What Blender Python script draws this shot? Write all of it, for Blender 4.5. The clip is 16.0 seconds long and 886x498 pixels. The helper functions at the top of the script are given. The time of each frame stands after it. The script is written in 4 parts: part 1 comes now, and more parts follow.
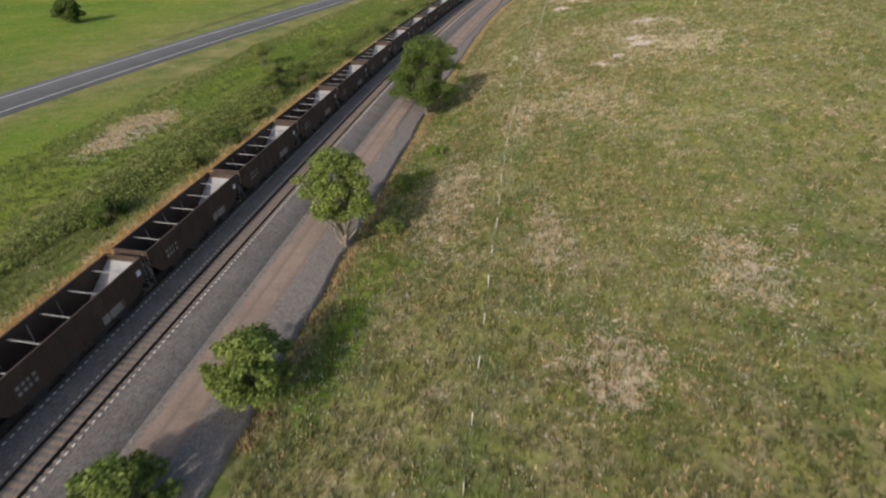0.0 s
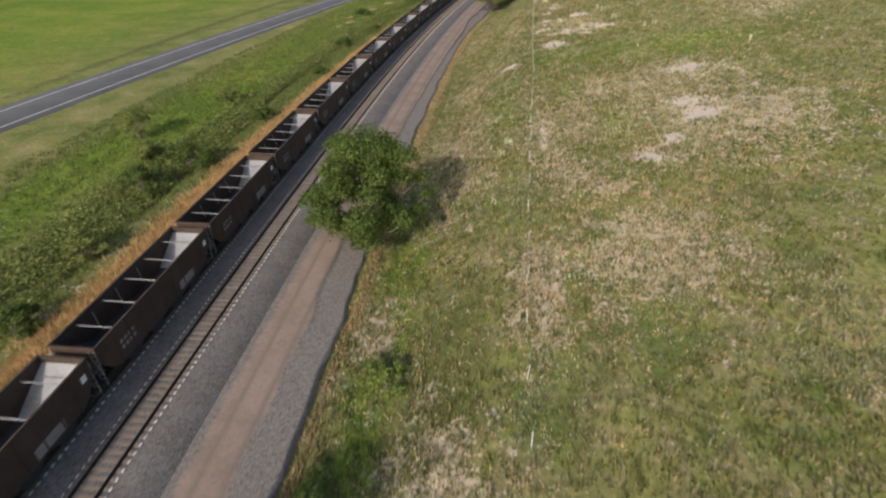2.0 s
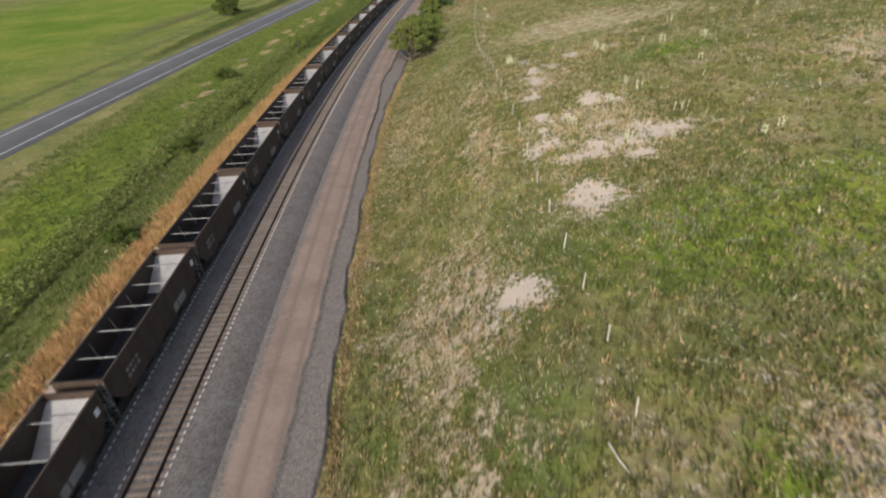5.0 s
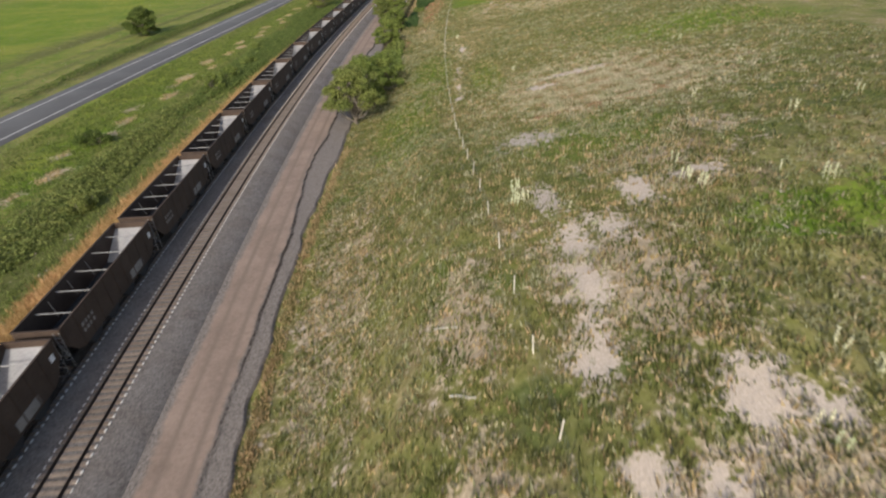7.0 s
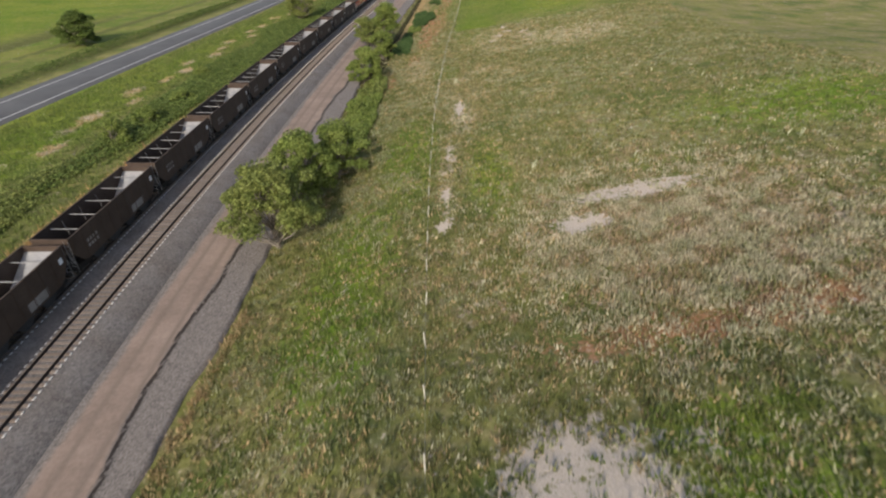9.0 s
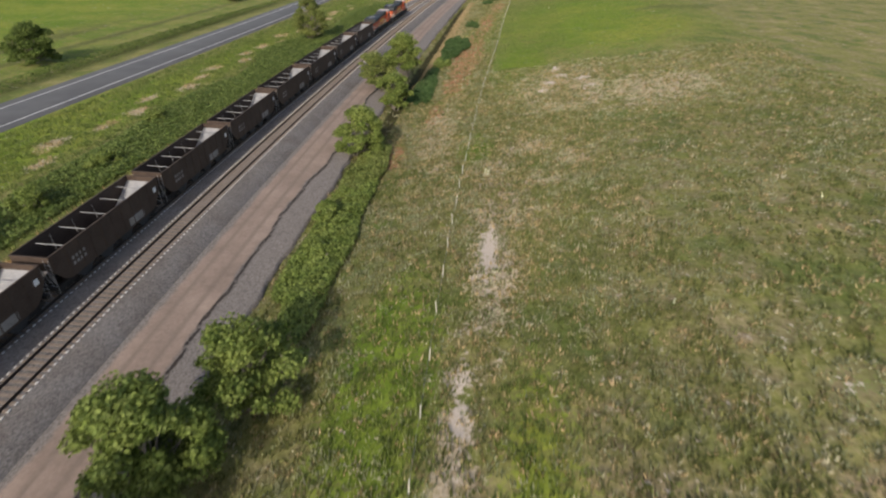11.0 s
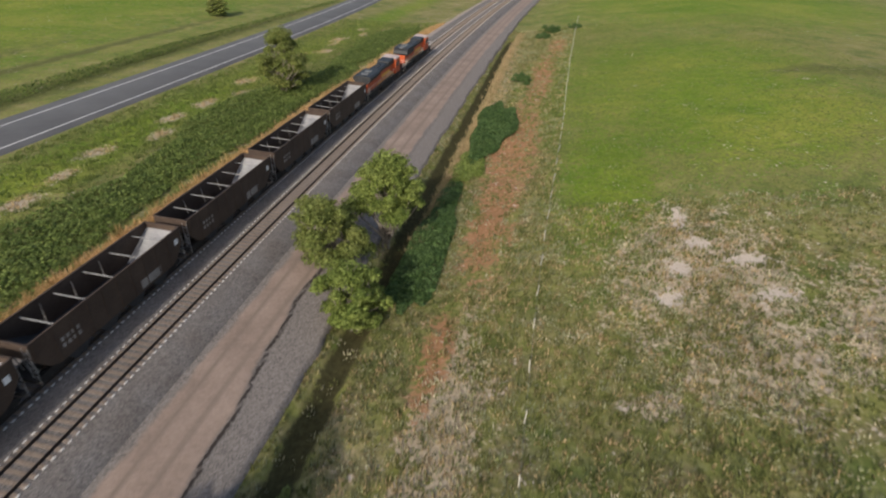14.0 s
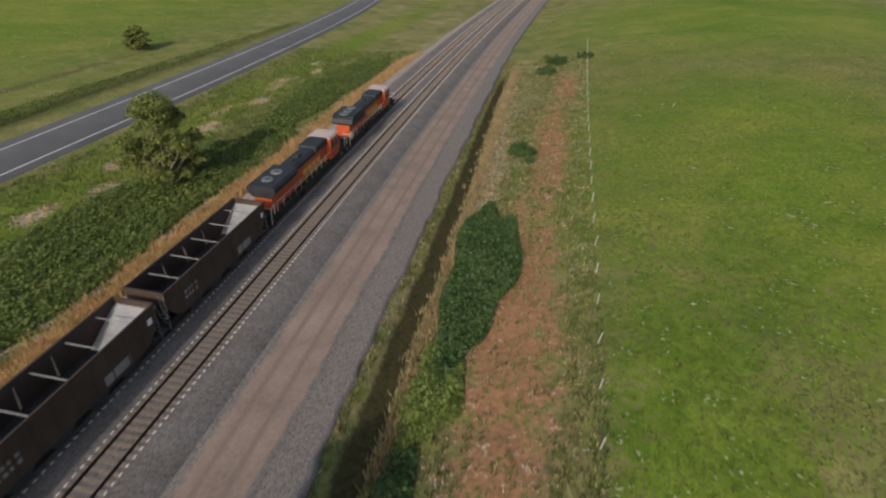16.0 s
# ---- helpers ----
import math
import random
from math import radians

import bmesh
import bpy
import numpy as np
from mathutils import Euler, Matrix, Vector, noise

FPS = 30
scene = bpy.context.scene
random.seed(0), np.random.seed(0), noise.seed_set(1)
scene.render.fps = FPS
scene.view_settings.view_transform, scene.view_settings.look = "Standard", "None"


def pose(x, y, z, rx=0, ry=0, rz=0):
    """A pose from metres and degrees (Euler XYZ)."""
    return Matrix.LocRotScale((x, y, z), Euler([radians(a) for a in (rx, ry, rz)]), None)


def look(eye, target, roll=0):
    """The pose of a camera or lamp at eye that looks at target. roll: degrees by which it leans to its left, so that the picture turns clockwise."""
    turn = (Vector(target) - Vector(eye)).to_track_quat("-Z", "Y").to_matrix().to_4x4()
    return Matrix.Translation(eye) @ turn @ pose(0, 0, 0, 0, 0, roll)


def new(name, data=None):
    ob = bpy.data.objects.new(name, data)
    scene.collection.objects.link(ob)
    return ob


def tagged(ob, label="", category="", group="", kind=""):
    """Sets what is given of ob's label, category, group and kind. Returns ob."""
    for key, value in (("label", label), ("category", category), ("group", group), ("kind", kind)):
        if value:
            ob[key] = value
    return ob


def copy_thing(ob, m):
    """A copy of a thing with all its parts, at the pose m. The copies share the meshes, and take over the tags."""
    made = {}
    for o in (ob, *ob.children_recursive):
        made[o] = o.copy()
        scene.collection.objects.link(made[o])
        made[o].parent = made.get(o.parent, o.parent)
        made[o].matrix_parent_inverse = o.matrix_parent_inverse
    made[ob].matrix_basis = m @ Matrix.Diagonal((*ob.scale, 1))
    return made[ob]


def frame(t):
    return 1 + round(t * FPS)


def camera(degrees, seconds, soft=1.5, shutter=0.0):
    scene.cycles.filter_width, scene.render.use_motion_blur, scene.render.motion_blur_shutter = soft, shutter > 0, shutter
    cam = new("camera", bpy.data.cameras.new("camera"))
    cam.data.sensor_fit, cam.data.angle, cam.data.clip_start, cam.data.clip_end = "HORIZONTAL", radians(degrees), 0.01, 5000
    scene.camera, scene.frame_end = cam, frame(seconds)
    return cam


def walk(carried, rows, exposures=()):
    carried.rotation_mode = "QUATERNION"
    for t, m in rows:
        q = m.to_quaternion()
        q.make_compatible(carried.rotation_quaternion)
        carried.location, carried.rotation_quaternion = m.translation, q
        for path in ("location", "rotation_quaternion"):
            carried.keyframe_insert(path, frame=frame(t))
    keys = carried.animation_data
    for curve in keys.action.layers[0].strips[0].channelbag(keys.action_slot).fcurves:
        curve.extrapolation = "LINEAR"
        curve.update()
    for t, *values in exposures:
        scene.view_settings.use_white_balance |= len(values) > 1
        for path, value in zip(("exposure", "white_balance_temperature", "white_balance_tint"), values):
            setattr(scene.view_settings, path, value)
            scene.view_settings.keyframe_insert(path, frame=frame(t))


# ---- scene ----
cam = camera(79.27, 16.0, soft=2.1, shutter=0.25)
PATH = [
    (0, 32.69, 0.00, 29.19, 8.88, -33.06, -0.57),
    (0.5, 31.09, 10.55, 28.79, 8.37, -32.94, -0.77),
    (1, 29.61, 21.16, 28.57, 7.32, -32.83, -0.68),
    (1.5, 28.41, 31.95, 28.48, 5.95, -32.80, -0.31),
    (2, 27.30, 42.35, 28.31, 4.43, -32.68, 0.02),
    (2.5, 26.28, 52.69, 28.17, 3.99, -32.59, -0.18),
    (3, 25.27, 63.28, 28.01, 3.39, -32.50, -0.32),
    (3.5, 24.40, 73.69, 27.78, 2.31, -32.33, -0.42),
    (4, 23.79, 84.07, 27.61, -0.58, -32.06, 0.72),
    (4.2, 23.43, 88.29, 27.51, -3.12, -31.95, 2.29),
    (6.3, 27.53, 134.68, 27.38, -7.93, -32.14, 1.56),
    (6.5, 28.27, 138.78, 27.36, -8.27, -32.12, 1.76),
    (7, 30.21, 148.88, 27.32, -8.97, -32.07, 2.10),
    (7.5, 32.36, 158.77, 27.40, -8.81, -32.07, 1.31),
    (8, 34.57, 168.54, 27.56, -8.21, -32.14, 0.13),
    (8.5, 36.75, 178.09, 27.60, -8.08, -32.13, -0.13),
    (9, 38.83, 187.46, 27.61, -7.61, -32.05, -0.29),
    (9.5, 40.93, 196.88, 27.58, -6.40, -32.03, -0.47),
    (10, 42.61, 206.57, 27.63, -5.22, -31.77, -1.02),
    (10.2, 43.26, 210.36, 27.63, -4.94, -31.74, -1.09),
    (12.3, 46.00, 252.98, 27.63, -0.97, -31.77, -3.11),
    (12.5, 46.31, 257.03, 27.69, -1.28, -31.83, -2.83),
    (13, 47.19, 267.18, 27.88, -0.37, -31.82, -2.97),
    (13.5, 48.18, 277.57, 28.07, 1.22, -32.01, -3.66),
    (14, 49.16, 287.93, 28.23, 1.36, -31.98, -3.70),
    (14.5, 49.96, 298.40, 28.40, 1.05, -31.99, -3.43),
    (15, 50.70, 309.04, 28.53, 0.79, -31.99, -3.22),
    (15.5, 51.54, 319.62, 28.48, 0.52, -31.86, -2.86),
    (16, 52.61, 330.05, 28.22, 0.44, -31.63, -2.72),
]
walk(cam, [(t, pose(x, y, z, 90 + pitch, roll, yaw)) for t, x, y, z, yaw, pitch, roll in PATH],
     exposures=[(0.0, 0.42), (4.0, 0.47), (9.0, 0.52), (12.5, 0.47), (14.5, 0.36), (16.0, 0.07)])

# ---- world and sun ----
SHADOW = Vector((0.3, 0.95, -0.52)).normalized()
world = bpy.data.worlds.new("sky")
scene.world = world
world.use_nodes = True
wn = world.node_tree.nodes
sky = wn.new("ShaderNodeTexSky")
sky.sky_type = "NISHITA"
sky.sun_disc = False
sky.sun_elevation = radians(27.5)
sky.sun_rotation = math.atan2(-SHADOW.x, -SHADOW.y)
sky.dust_density = 3.0
wn["Background"].inputs["Strength"].default_value = 0.13
world.node_tree.links.new(sky.outputs[0], wn["Background"].inputs["Color"])
sun = new("sun", bpy.data.lights.new("sun", "SUN"))
sun.data.energy = 2.6
sun.data.angle = radians(2.0)
sun.data.color = (1.0, 0.93, 0.84)
sun.matrix_world = look((0, 0, 60), Vector((0, 0, 60)) + SHADOW)

# ---- the lie of the land ----
TRACK_CTRL = np.array([2.44, 4.21, 5.0, 5.1, 6.94, 13.4, 24.66, 39.14, 55.27, 73.64, 94.65])
TRACK_Y0, TRACK_DY = -100.0, 80.0
FAR_TRACK = 4.45


def curve_x(y):
    """The near track's centre line: x at y."""
    y = np.asarray(y, float)
    u = np.clip((y - TRACK_Y0) / TRACK_DY, 0, 7.9999)
    i = u.astype(int)
    u = u - i
    c = TRACK_CTRL
    x = ((1 - u) ** 3 * c[i] + (3 * u ** 3 - 6 * u * u + 4) * c[i + 1] + (-3 * u ** 3 + 3 * u * u + 3 * u + 1) * c[i + 2] + u ** 3 * c[i + 3]) / 6
    end = TRACK_Y0 + 8 * TRACK_DY
    return x + np.where(y > end, (y - end) * 0.246, 0) - np.where(y < TRACK_Y0, (TRACK_Y0 - y) * 0.016, 0)


def heading(y):
    return float(curve_x(y + 0.5) - curve_x(y - 0.5))


HILL_Y = [-80, 0, 24, 48, 60, 72, 84, 96, 108, 120, 132, 144, 156, 168, 180, 192, 204, 216, 228, 240, 264, 276, 288, 300, 312, 336, 360, 384, 420, 456, 492, 640]
HILL_Z = [1.1, 1.1, 1.2, 1.3, 1.8, 2.9, 4.0, 4.9, 5.7, 6.4, 6.7, 7.0, 8.0, 9.0, 8.9, 7.7, 5.8, 3.9, 3.0, 2.6, 2.3, 1.6, 0.6, -0.4, -1.0, -1.0, -0.5, 0, 0.4, 0.8, 1.3, 2]
grid_y = np.arange(-100, 700, 1.0)
kernel = np.exp(-np.arange(-15, 16) ** 2 / 50.0)
hill_z = np.convolve(np.pad(np.interp(grid_y, HILL_Y, HILL_Z), 15, "edge"), kernel / kernel.sum(), "valid")
SIDE_S = [-95, -66, -32, -22, -16, -12.5, -8.4, -3.3, 2.4, 3.6, 10, 11.5, 14]
SIDE_Z = [-5.6, -5.1, -5.0, -4.7, -4.1, -2.4, -.5, -.5, -.5, -1.4, -1.65, -1.8, -1.75]


def lump(x, y, size, seed):
    """Soft two-scale unevenness from a few crossed waves."""
    a = np.sin(x / size + seed) * np.sin(y / size * 1.3 + seed * 2.1) + np.sin((x + y) / size * 0.61 + seed * 3.7) * np.sin((x - 0.7 * y) / size * 0.83 + seed)
    return a * 0.5


def smooth(a, b, v):
    t = np.clip((v - a) / (b - a), 0, 1)
    return t * t * (3 - 2 * t)


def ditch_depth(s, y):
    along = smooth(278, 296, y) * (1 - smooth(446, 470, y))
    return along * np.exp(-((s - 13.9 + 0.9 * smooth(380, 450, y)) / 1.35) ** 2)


def ground_z(s, y):
    s, y = np.asarray(s, float), np.asarray(y, float)
    near = np.interp(s, SIDE_S, SIDE_Z)
    hill = np.interp(y, grid_y, hill_z) + 0.146 * (np.clip(s, 10, 80) - 30)
    t = smooth(11, 26, s)
    z = near * (1 - t) + hill * t
    rough = smooth(10.5, 14, s) + smooth(-12, -16, -s) * 0
    z = z + rough * (0.10 * lump(s, y, 1.7, 1.0) + 0.16 * lump(s, y, 5.5, 4.0))
    z = z + smooth(14, 18, -s) * (1 - smooth(38, 42, -s)) * 0.2 * lump(s, y, 3.0, 2.0)
    return z - 0.9 * ditch_depth(s, y)


def at(s, y, up=0.0):
    """The place s metres right of the near track at y, on the ground."""
    return Vector((float(curve_x(y)) + s, y, float(ground_z(s, y)) + up))


# road: its near edge x at y
def road_x(y):
    y = np.asarray(y, float)
    u = np.clip((y - 300) / 300, -1.3, 1.3)
    x = -25.27 + 60.431 * u + 4.753 * u ** 2 + -13.693 * u ** 3 + -2.217 * u ** 4
    return x + np.where(y > 690, (y - 690) * 0.25, 0) + np.where(y < -90, (y + 90) * 0.1, 0)


# ---- materials ----
def noise_node(nt, scale, detail=4.0, rough=0.6):
    n = nt.nodes.new("ShaderNodeTexNoise")
    n.inputs["Scale"].default_value = scale
    n.inputs["Detail"].default_value = detail
    n.inputs["Roughness"].default_value = rough
    return n


def ramp(nt, source, stops):
    r = nt.nodes.new("ShaderNodeValToRGB")
    while len(r.color_ramp.elements) < len(stops):
        r.color_ramp.elements.new(0.5)
    for e, (p, c) in zip(r.color_ramp.elements, stops):
        e.position = p
        e.color = (*c, 1.0) if len(c) == 3 else c
    nt.links.new(source, r.inputs[0])
    return r.outputs[0]


def mix(nt, fac, a, b, kind="MIX"):
    m = nt.nodes.new("ShaderNodeMix")
    m.data_type = "RGBA"
    m.blend_type = kind
    for sock, v in ((m.inputs[0], fac), (m.inputs[6], a), (m.inputs[7], b)):
        if isinstance(v, (int, float)):
            sock.default_value = v
        elif isinstance(v, tuple):
            sock.default_value = (*v, 1.0)
        else:
            nt.links.new(v, sock)
    return m.outputs[2]


def maths(nt, op, a, b=0.0, clamp=False):
    m = nt.nodes.new("ShaderNodeMath")
    m.operation = op
    m.use_clamp = clamp
    for sock, v in ((m.inputs[0], a), (m.inputs[1], b)):
        if isinstance(v, (int, float)):
            sock.default_value = v
        else:
            nt.links.new(v, sock)
    return m.outputs[0]


def start(name, rough=0.9, metal=0.0):
    m = bpy.data.materials.new(name)
    m.use_nodes = True
    b = m.node_tree.nodes["Principled BSDF"]
    b.inputs["Roughness"].default_value = rough
    b.inputs["Metallic"].default_value = metal
    b.inputs["Specular IOR Level"].default_value = 0.25
    return m, m.node_tree, b


def position(nt):
    return nt.nodes.new("ShaderNodeNewGeometry").outputs["Position"]


def bump(nt, bsdf, height, strength, distance):
    b = nt.nodes.new("ShaderNodeBump")
    b.inputs["Strength"].default_value = strength
    b.inputs["Distance"].default_value = distance
    nt.links.new(height, b.inputs["Height"])
    nt.links.new(b.outputs[0], bsdf.inputs["Normal"])


def two_scale(name, dark, light, coarse, fine, rough=0.9, metal=0.0, bumpiness=0.3, depth=0.02, island=0.0, local=False):
    """A surface that varies at two scales, and by island where asked."""
    m, nt, b = start(name, rough, metal)
    if local:
        p = nt.nodes.new("ShaderNodeTexCoord").outputs["Object"]
    else:
        p = position(nt)
    n1, n2 = noise_node(nt, coarse, 3), noise_node(nt, fine, 5, 0.7)
    nt.links.new(p, n1.inputs["Vector"])
    nt.links.new(p, n2.inputs["Vector"])
    f = maths(nt, "ADD", maths(nt, "MULTIPLY", n1.outputs[0], 0.5), maths(nt, "MULTIPLY", n2.outputs[0], 0.5))
    c = ramp(nt, f, [(0.32, dark), (0.68, light)])
    if island:
        g = nt.nodes.new("ShaderNodeNewGeometry")
        h = nt.nodes.new("ShaderNodeHueSaturation")
        nt.links.new(maths(nt, "ADD", 1.0 - island, maths(nt, "MULTIPLY", g.outputs["Random Per Island"], 2 * island)), h.inputs["Value"])
        nt.links.new(maths(nt, "ADD", 0.485, maths(nt, "MULTIPLY", g.outputs["Random Per Island"], 0.03)), h.inputs["Hue"])
        nt.links.new(c, h.inputs["Color"])
        c = h.outputs[0]
    nt.links.new(c, b.inputs["Base Color"])
    if bumpiness:
        bump(nt, b, n2.outputs[0], bumpiness, depth)
    return m


def leaf_material(name, dark, light):
    m, nt, b = start(name, 0.6)
    g = nt.nodes.new("ShaderNodeNewGeometry")
    c = ramp(nt, g.outputs["Random Per Island"], [(0.0, dark), (0.55, light), (1.0, tuple(min(1, v * 1.35) for v in light))])
    n = noise_node(nt, 0.5, 2)
    nt.links.new(g.outputs["Position"], n.inputs["Vector"])
    c = mix(nt, ramp(nt, n.outputs[0], [(0.35, (0, 0, 0)), (0.65, (1, 1, 1))]), c, mix(nt, 1.0, c, (0.72, 0.8, 0.7), "MULTIPLY"))
    nt.links.new(c, b.inputs["Base Color"])
    t = nt.nodes.new("ShaderNodeBsdfTranslucent")
    nt.links.new(c, t.inputs[0])
    ms = nt.nodes.new("ShaderNodeMixShader")
    ms.inputs[0].default_value = 0.42
    nt.links.new(b.outputs[0], ms.inputs[1])
    nt.links.new(t.outputs[0], ms.inputs[2])
    nt.links.new(ms.outputs[0], nt.nodes["Material Output"].inputs[0])
    return m


def ground_material():
    m, nt, b = start("meadow_soil", 1.0)
    b.inputs["Specular IOR Level"].default_value = 0.05
    p = position(nt)

    def attr(name):
        a = nt.nodes.new("ShaderNodeAttribute")
        a.attribute_name = name
        return a.outputs["Fac"]
    big, mid, fine, tiny = noise_node(nt, 0.05, 4), noise_node(nt, 0.4, 5, 0.65), noise_node(nt, 2.2, 5, 0.7), noise_node(nt, 9.0, 4, 0.7)
    for n in (big, mid, fine, tiny):
        nt.links.new(p, n.inputs["Vector"])
    grass = ramp(nt, fine.outputs[0], [(0.3, (0.110, 0.115, 0.032)), (0.5, (0.185, 0.190, 0.056)), (0.72, (0.29, 0.27, 0.11))])
    olive = ramp(nt, fine.outputs[0], [(0.3, (0.135, 0.118, 0.050)), (0.7, (0.30, 0.25, 0.135))])
    grass = mix(nt, ramp(nt, mid.outputs[0], [(0.40, (0, 0, 0)), (0.64, (1, 1, 1))]), grass, olive)
    patchy = noise_node(nt, 0.13, 4, 0.6)
    nt.links.new(p, patchy.inputs["Vector"])
    grass = mix(nt, ramp(nt, patchy.outputs[0], [(0.36, (1, 1, 1)), (0.50, (0, 0, 0))]), grass, mix(nt, 1.0, grass, (0.62, 0.76, 0.66), "MULTIPLY"))
    grass = mix(nt, ramp(nt, patchy.outputs[0], [(0.54, (0, 0, 0)), (0.68, (1, 1, 1))]), grass, mix(nt, 1.0, grass, (1.35, 1.22, 1.5), "MULTIPLY"))
    lush = ramp(nt, fine.outputs[0], [(0.3, (0.110, 0.155, 0.018)), (0.7, (0.215, 0.280, 0.042))])
    dry = ramp(nt, fine.outputs[0], [(0.3, (0.25, 0.195, 0.125)), (0.7, (0.52, 0.43, 0.31))])
    sand = ramp(nt, tiny.outputs[0], [(0.3, (0.40, 0.33, 0.262)), (0.7, (0.61, 0.52, 0.432))])
    red = ramp(nt, fine.outputs[0], [(0.3, (0.23, 0.118, 0.055)), (0.7, (0.39, 0.215, 0.115))])
    # very dark olive-brown for the ditch, stronger with its depth
    ditch_bed = ramp(nt, fine.outputs[0], [(0.3, (0.028, 0.026, 0.012)), (0.7, (0.075, 0.068, 0.03))])
    scrub = ramp(nt, fine.outputs[0], [(0.3, (0.065, 0.078, 0.022)), (0.7, (0.15, 0.155, 0.055))])

    def zone(name, base, colour, wob=0.9):
        jag = maths(nt, "ADD", maths(nt, "MULTIPLY", maths(nt, "SUBTRACT", mid.outputs[0], 0.5), wob * 1.5), maths(nt, "MULTIPLY", maths(nt, "SUBTRACT", fine.outputs[0], 0.5), wob * 1.9))
        v = maths(nt, "ADD", attr(name), jag)
        return mix(nt, ramp(nt, v, [(0.44, (0, 0, 0)), (0.66, (1, 1, 1))]), base, colour)
    lush = mix(nt, ramp(nt, mid.outputs[0], [(0.40, (0, 0, 0)), (0.62, (1, 1, 1))]), lush, mix(nt, 1.0, lush, (0.66, 0.78, 0.7), "MULTIPLY"))
    lush = mix(nt, ramp(nt, big.outputs[0], [(0.44, (0, 0, 0)), (0.62, (1, 1, 1))]), lush, mix(nt, 1.0, lush, (1.45, 1.16, 1.5), "MULTIPLY"))
    wide = noise_node(nt, 0.022, 3)
    nt.links.new(p, wide.inputs["Vector"])
    lush = mix(nt, ramp(nt, wide.outputs[0], [(0.36, (1, 1, 1)), (0.52, (0, 0, 0))]), lush, mix(nt, 1.0, lush, (0.74, 0.86, 0.7), "MULTIPLY"))
    c = zone("lush", grass, lush)
    c = zone("scrub", c, scrub)
    c = zone("dry", c, dry, 1.2)
    c = zone("red", c, red)
    c = zone("sand", c, sand, 1.4)
    c = zone("ditch_bed", c, ditch_bed, 0.5)
    nt.links.new(c, b.inputs["Base Color"])
    bump(nt, b, maths(nt, "ADD", fine.outputs[0], maths(nt, "MULTIPLY", tiny.outputs[0], 0.4)), 0.7, 0.15)
    return m


M_GROUND = ground_material()


def gravel_material(name, dark, light, scale):
    m, nt, b = start(name, 0.95)
    p = position(nt)
    v = nt.nodes.new("ShaderNodeTexVoronoi")
    v.inputs["Scale"].default_value = scale
    nt.links.new(p, v.inputs["Vector"])
    n, big = noise_node(nt, 0.35, 4), noise_node(nt, 3.0, 5)
    nt.links.new(p, n.inputs["Vector"])
    nt.links.new(p, big.inputs["Vector"])
    c = ramp(nt, maths(nt, "ADD", maths(nt, "MULTIPLY", v.outputs["Color"], 0.6), maths(nt, "MULTIPLY", big.outputs[0], 0.4)), [(0.2, dark), (0.75, light)])
    c = mix(nt, ramp(nt, n.outputs[0], [(0.4, (0, 0, 0)), (0.7, (1, 1, 1))]), c, mix(nt, 1.0, c, (0.82, 0.78, 0.74), "MULTIPLY"))
    nt.links.new(c, b.inputs["Base Color"])
    bump(nt, b, v.outputs["Distance"], 0.8, 0.04)
    return m


M_BALLAST = gravel_material("grey_ballast", (0.080, 0.071, 0.066), (0.245, 0.222, 0.206), 14.0)


def service_material():
    m, nt, b = start("service_road_surface", 0.95)
    p = position(nt)
    v = nt.nodes.new("ShaderNodeTexVoronoi")
    v.inputs["Scale"].default_value = 12.0
    nt.links.new(p, v.inputs["Vector"])
    n1, n2 = noise_node(nt, 0.3, 5, 0.65), noise_node(nt, 3.5, 5, 0.7)
    for n in (n1, n2):
        nt.links.new(p, n.inputs["Vector"])

    def attr(name):
        a = nt.nodes.new("ShaderNodeAttribute")
        a.attribute_name = name
        return a.outputs["Fac"]
    gravel = ramp(nt, maths(nt, "ADD", maths(nt, "MULTIPLY", v.outputs["Color"], 0.6), maths(nt, "MULTIPLY", n2.outputs[0], 0.4)), [(0.2, (0.092, 0.079, 0.070)), (0.75, (0.262, 0.228, 0.202))])
    soil = ramp(nt, maths(nt, "ADD", maths(nt, "MULTIPLY", n1.outputs[0], 0.6), maths(nt, "MULTIPLY", n2.outputs[0], 0.4)), [(0.32, (0.185, 0.137, 0.108)), (0.68, (0.335, 0.252, 0.200))])
    soil = mix(nt, maths(nt, "MULTIPLY", maths(nt, "MULTIPLY", attr("ruts"), n1.outputs[0]), 1.1), soil, (0.15, 0.115, 0.092))
    f = maths(nt, "ADD", attr("dirt"), maths(nt, "ADD", maths(nt, "MULTIPLY", maths(nt, "SUBTRACT", n1.outputs[0], 0.5), 0.9), maths(nt, "MULTIPLY", maths(nt, "SUBTRACT", n2.outputs[0], 0.5), 0.6)))
    c = mix(nt, ramp(nt, f, [(0.30, (0, 0, 0)), (0.62, (1, 1, 1))]), gravel, soil)
    # narrow dark brown band along the ledge, broken up by noise
    ledge_dark = maths(nt, "ADD", attr("ledge"), maths(nt, "MULTIPLY", maths(nt, "SUBTRACT", n2.outputs[0], 0.5), 1.4))
    c = mix(nt, ramp(nt, ledge_dark, [(0.45, (0, 0, 0)), (0.75, (1, 1, 1))]), c, (0.045, 0.036, 0.030))
    nt.links.new(c, b.inputs["Base Color"])
    bump(nt, b, v.outputs["Distance"], 0.5, 0.03)
    return m


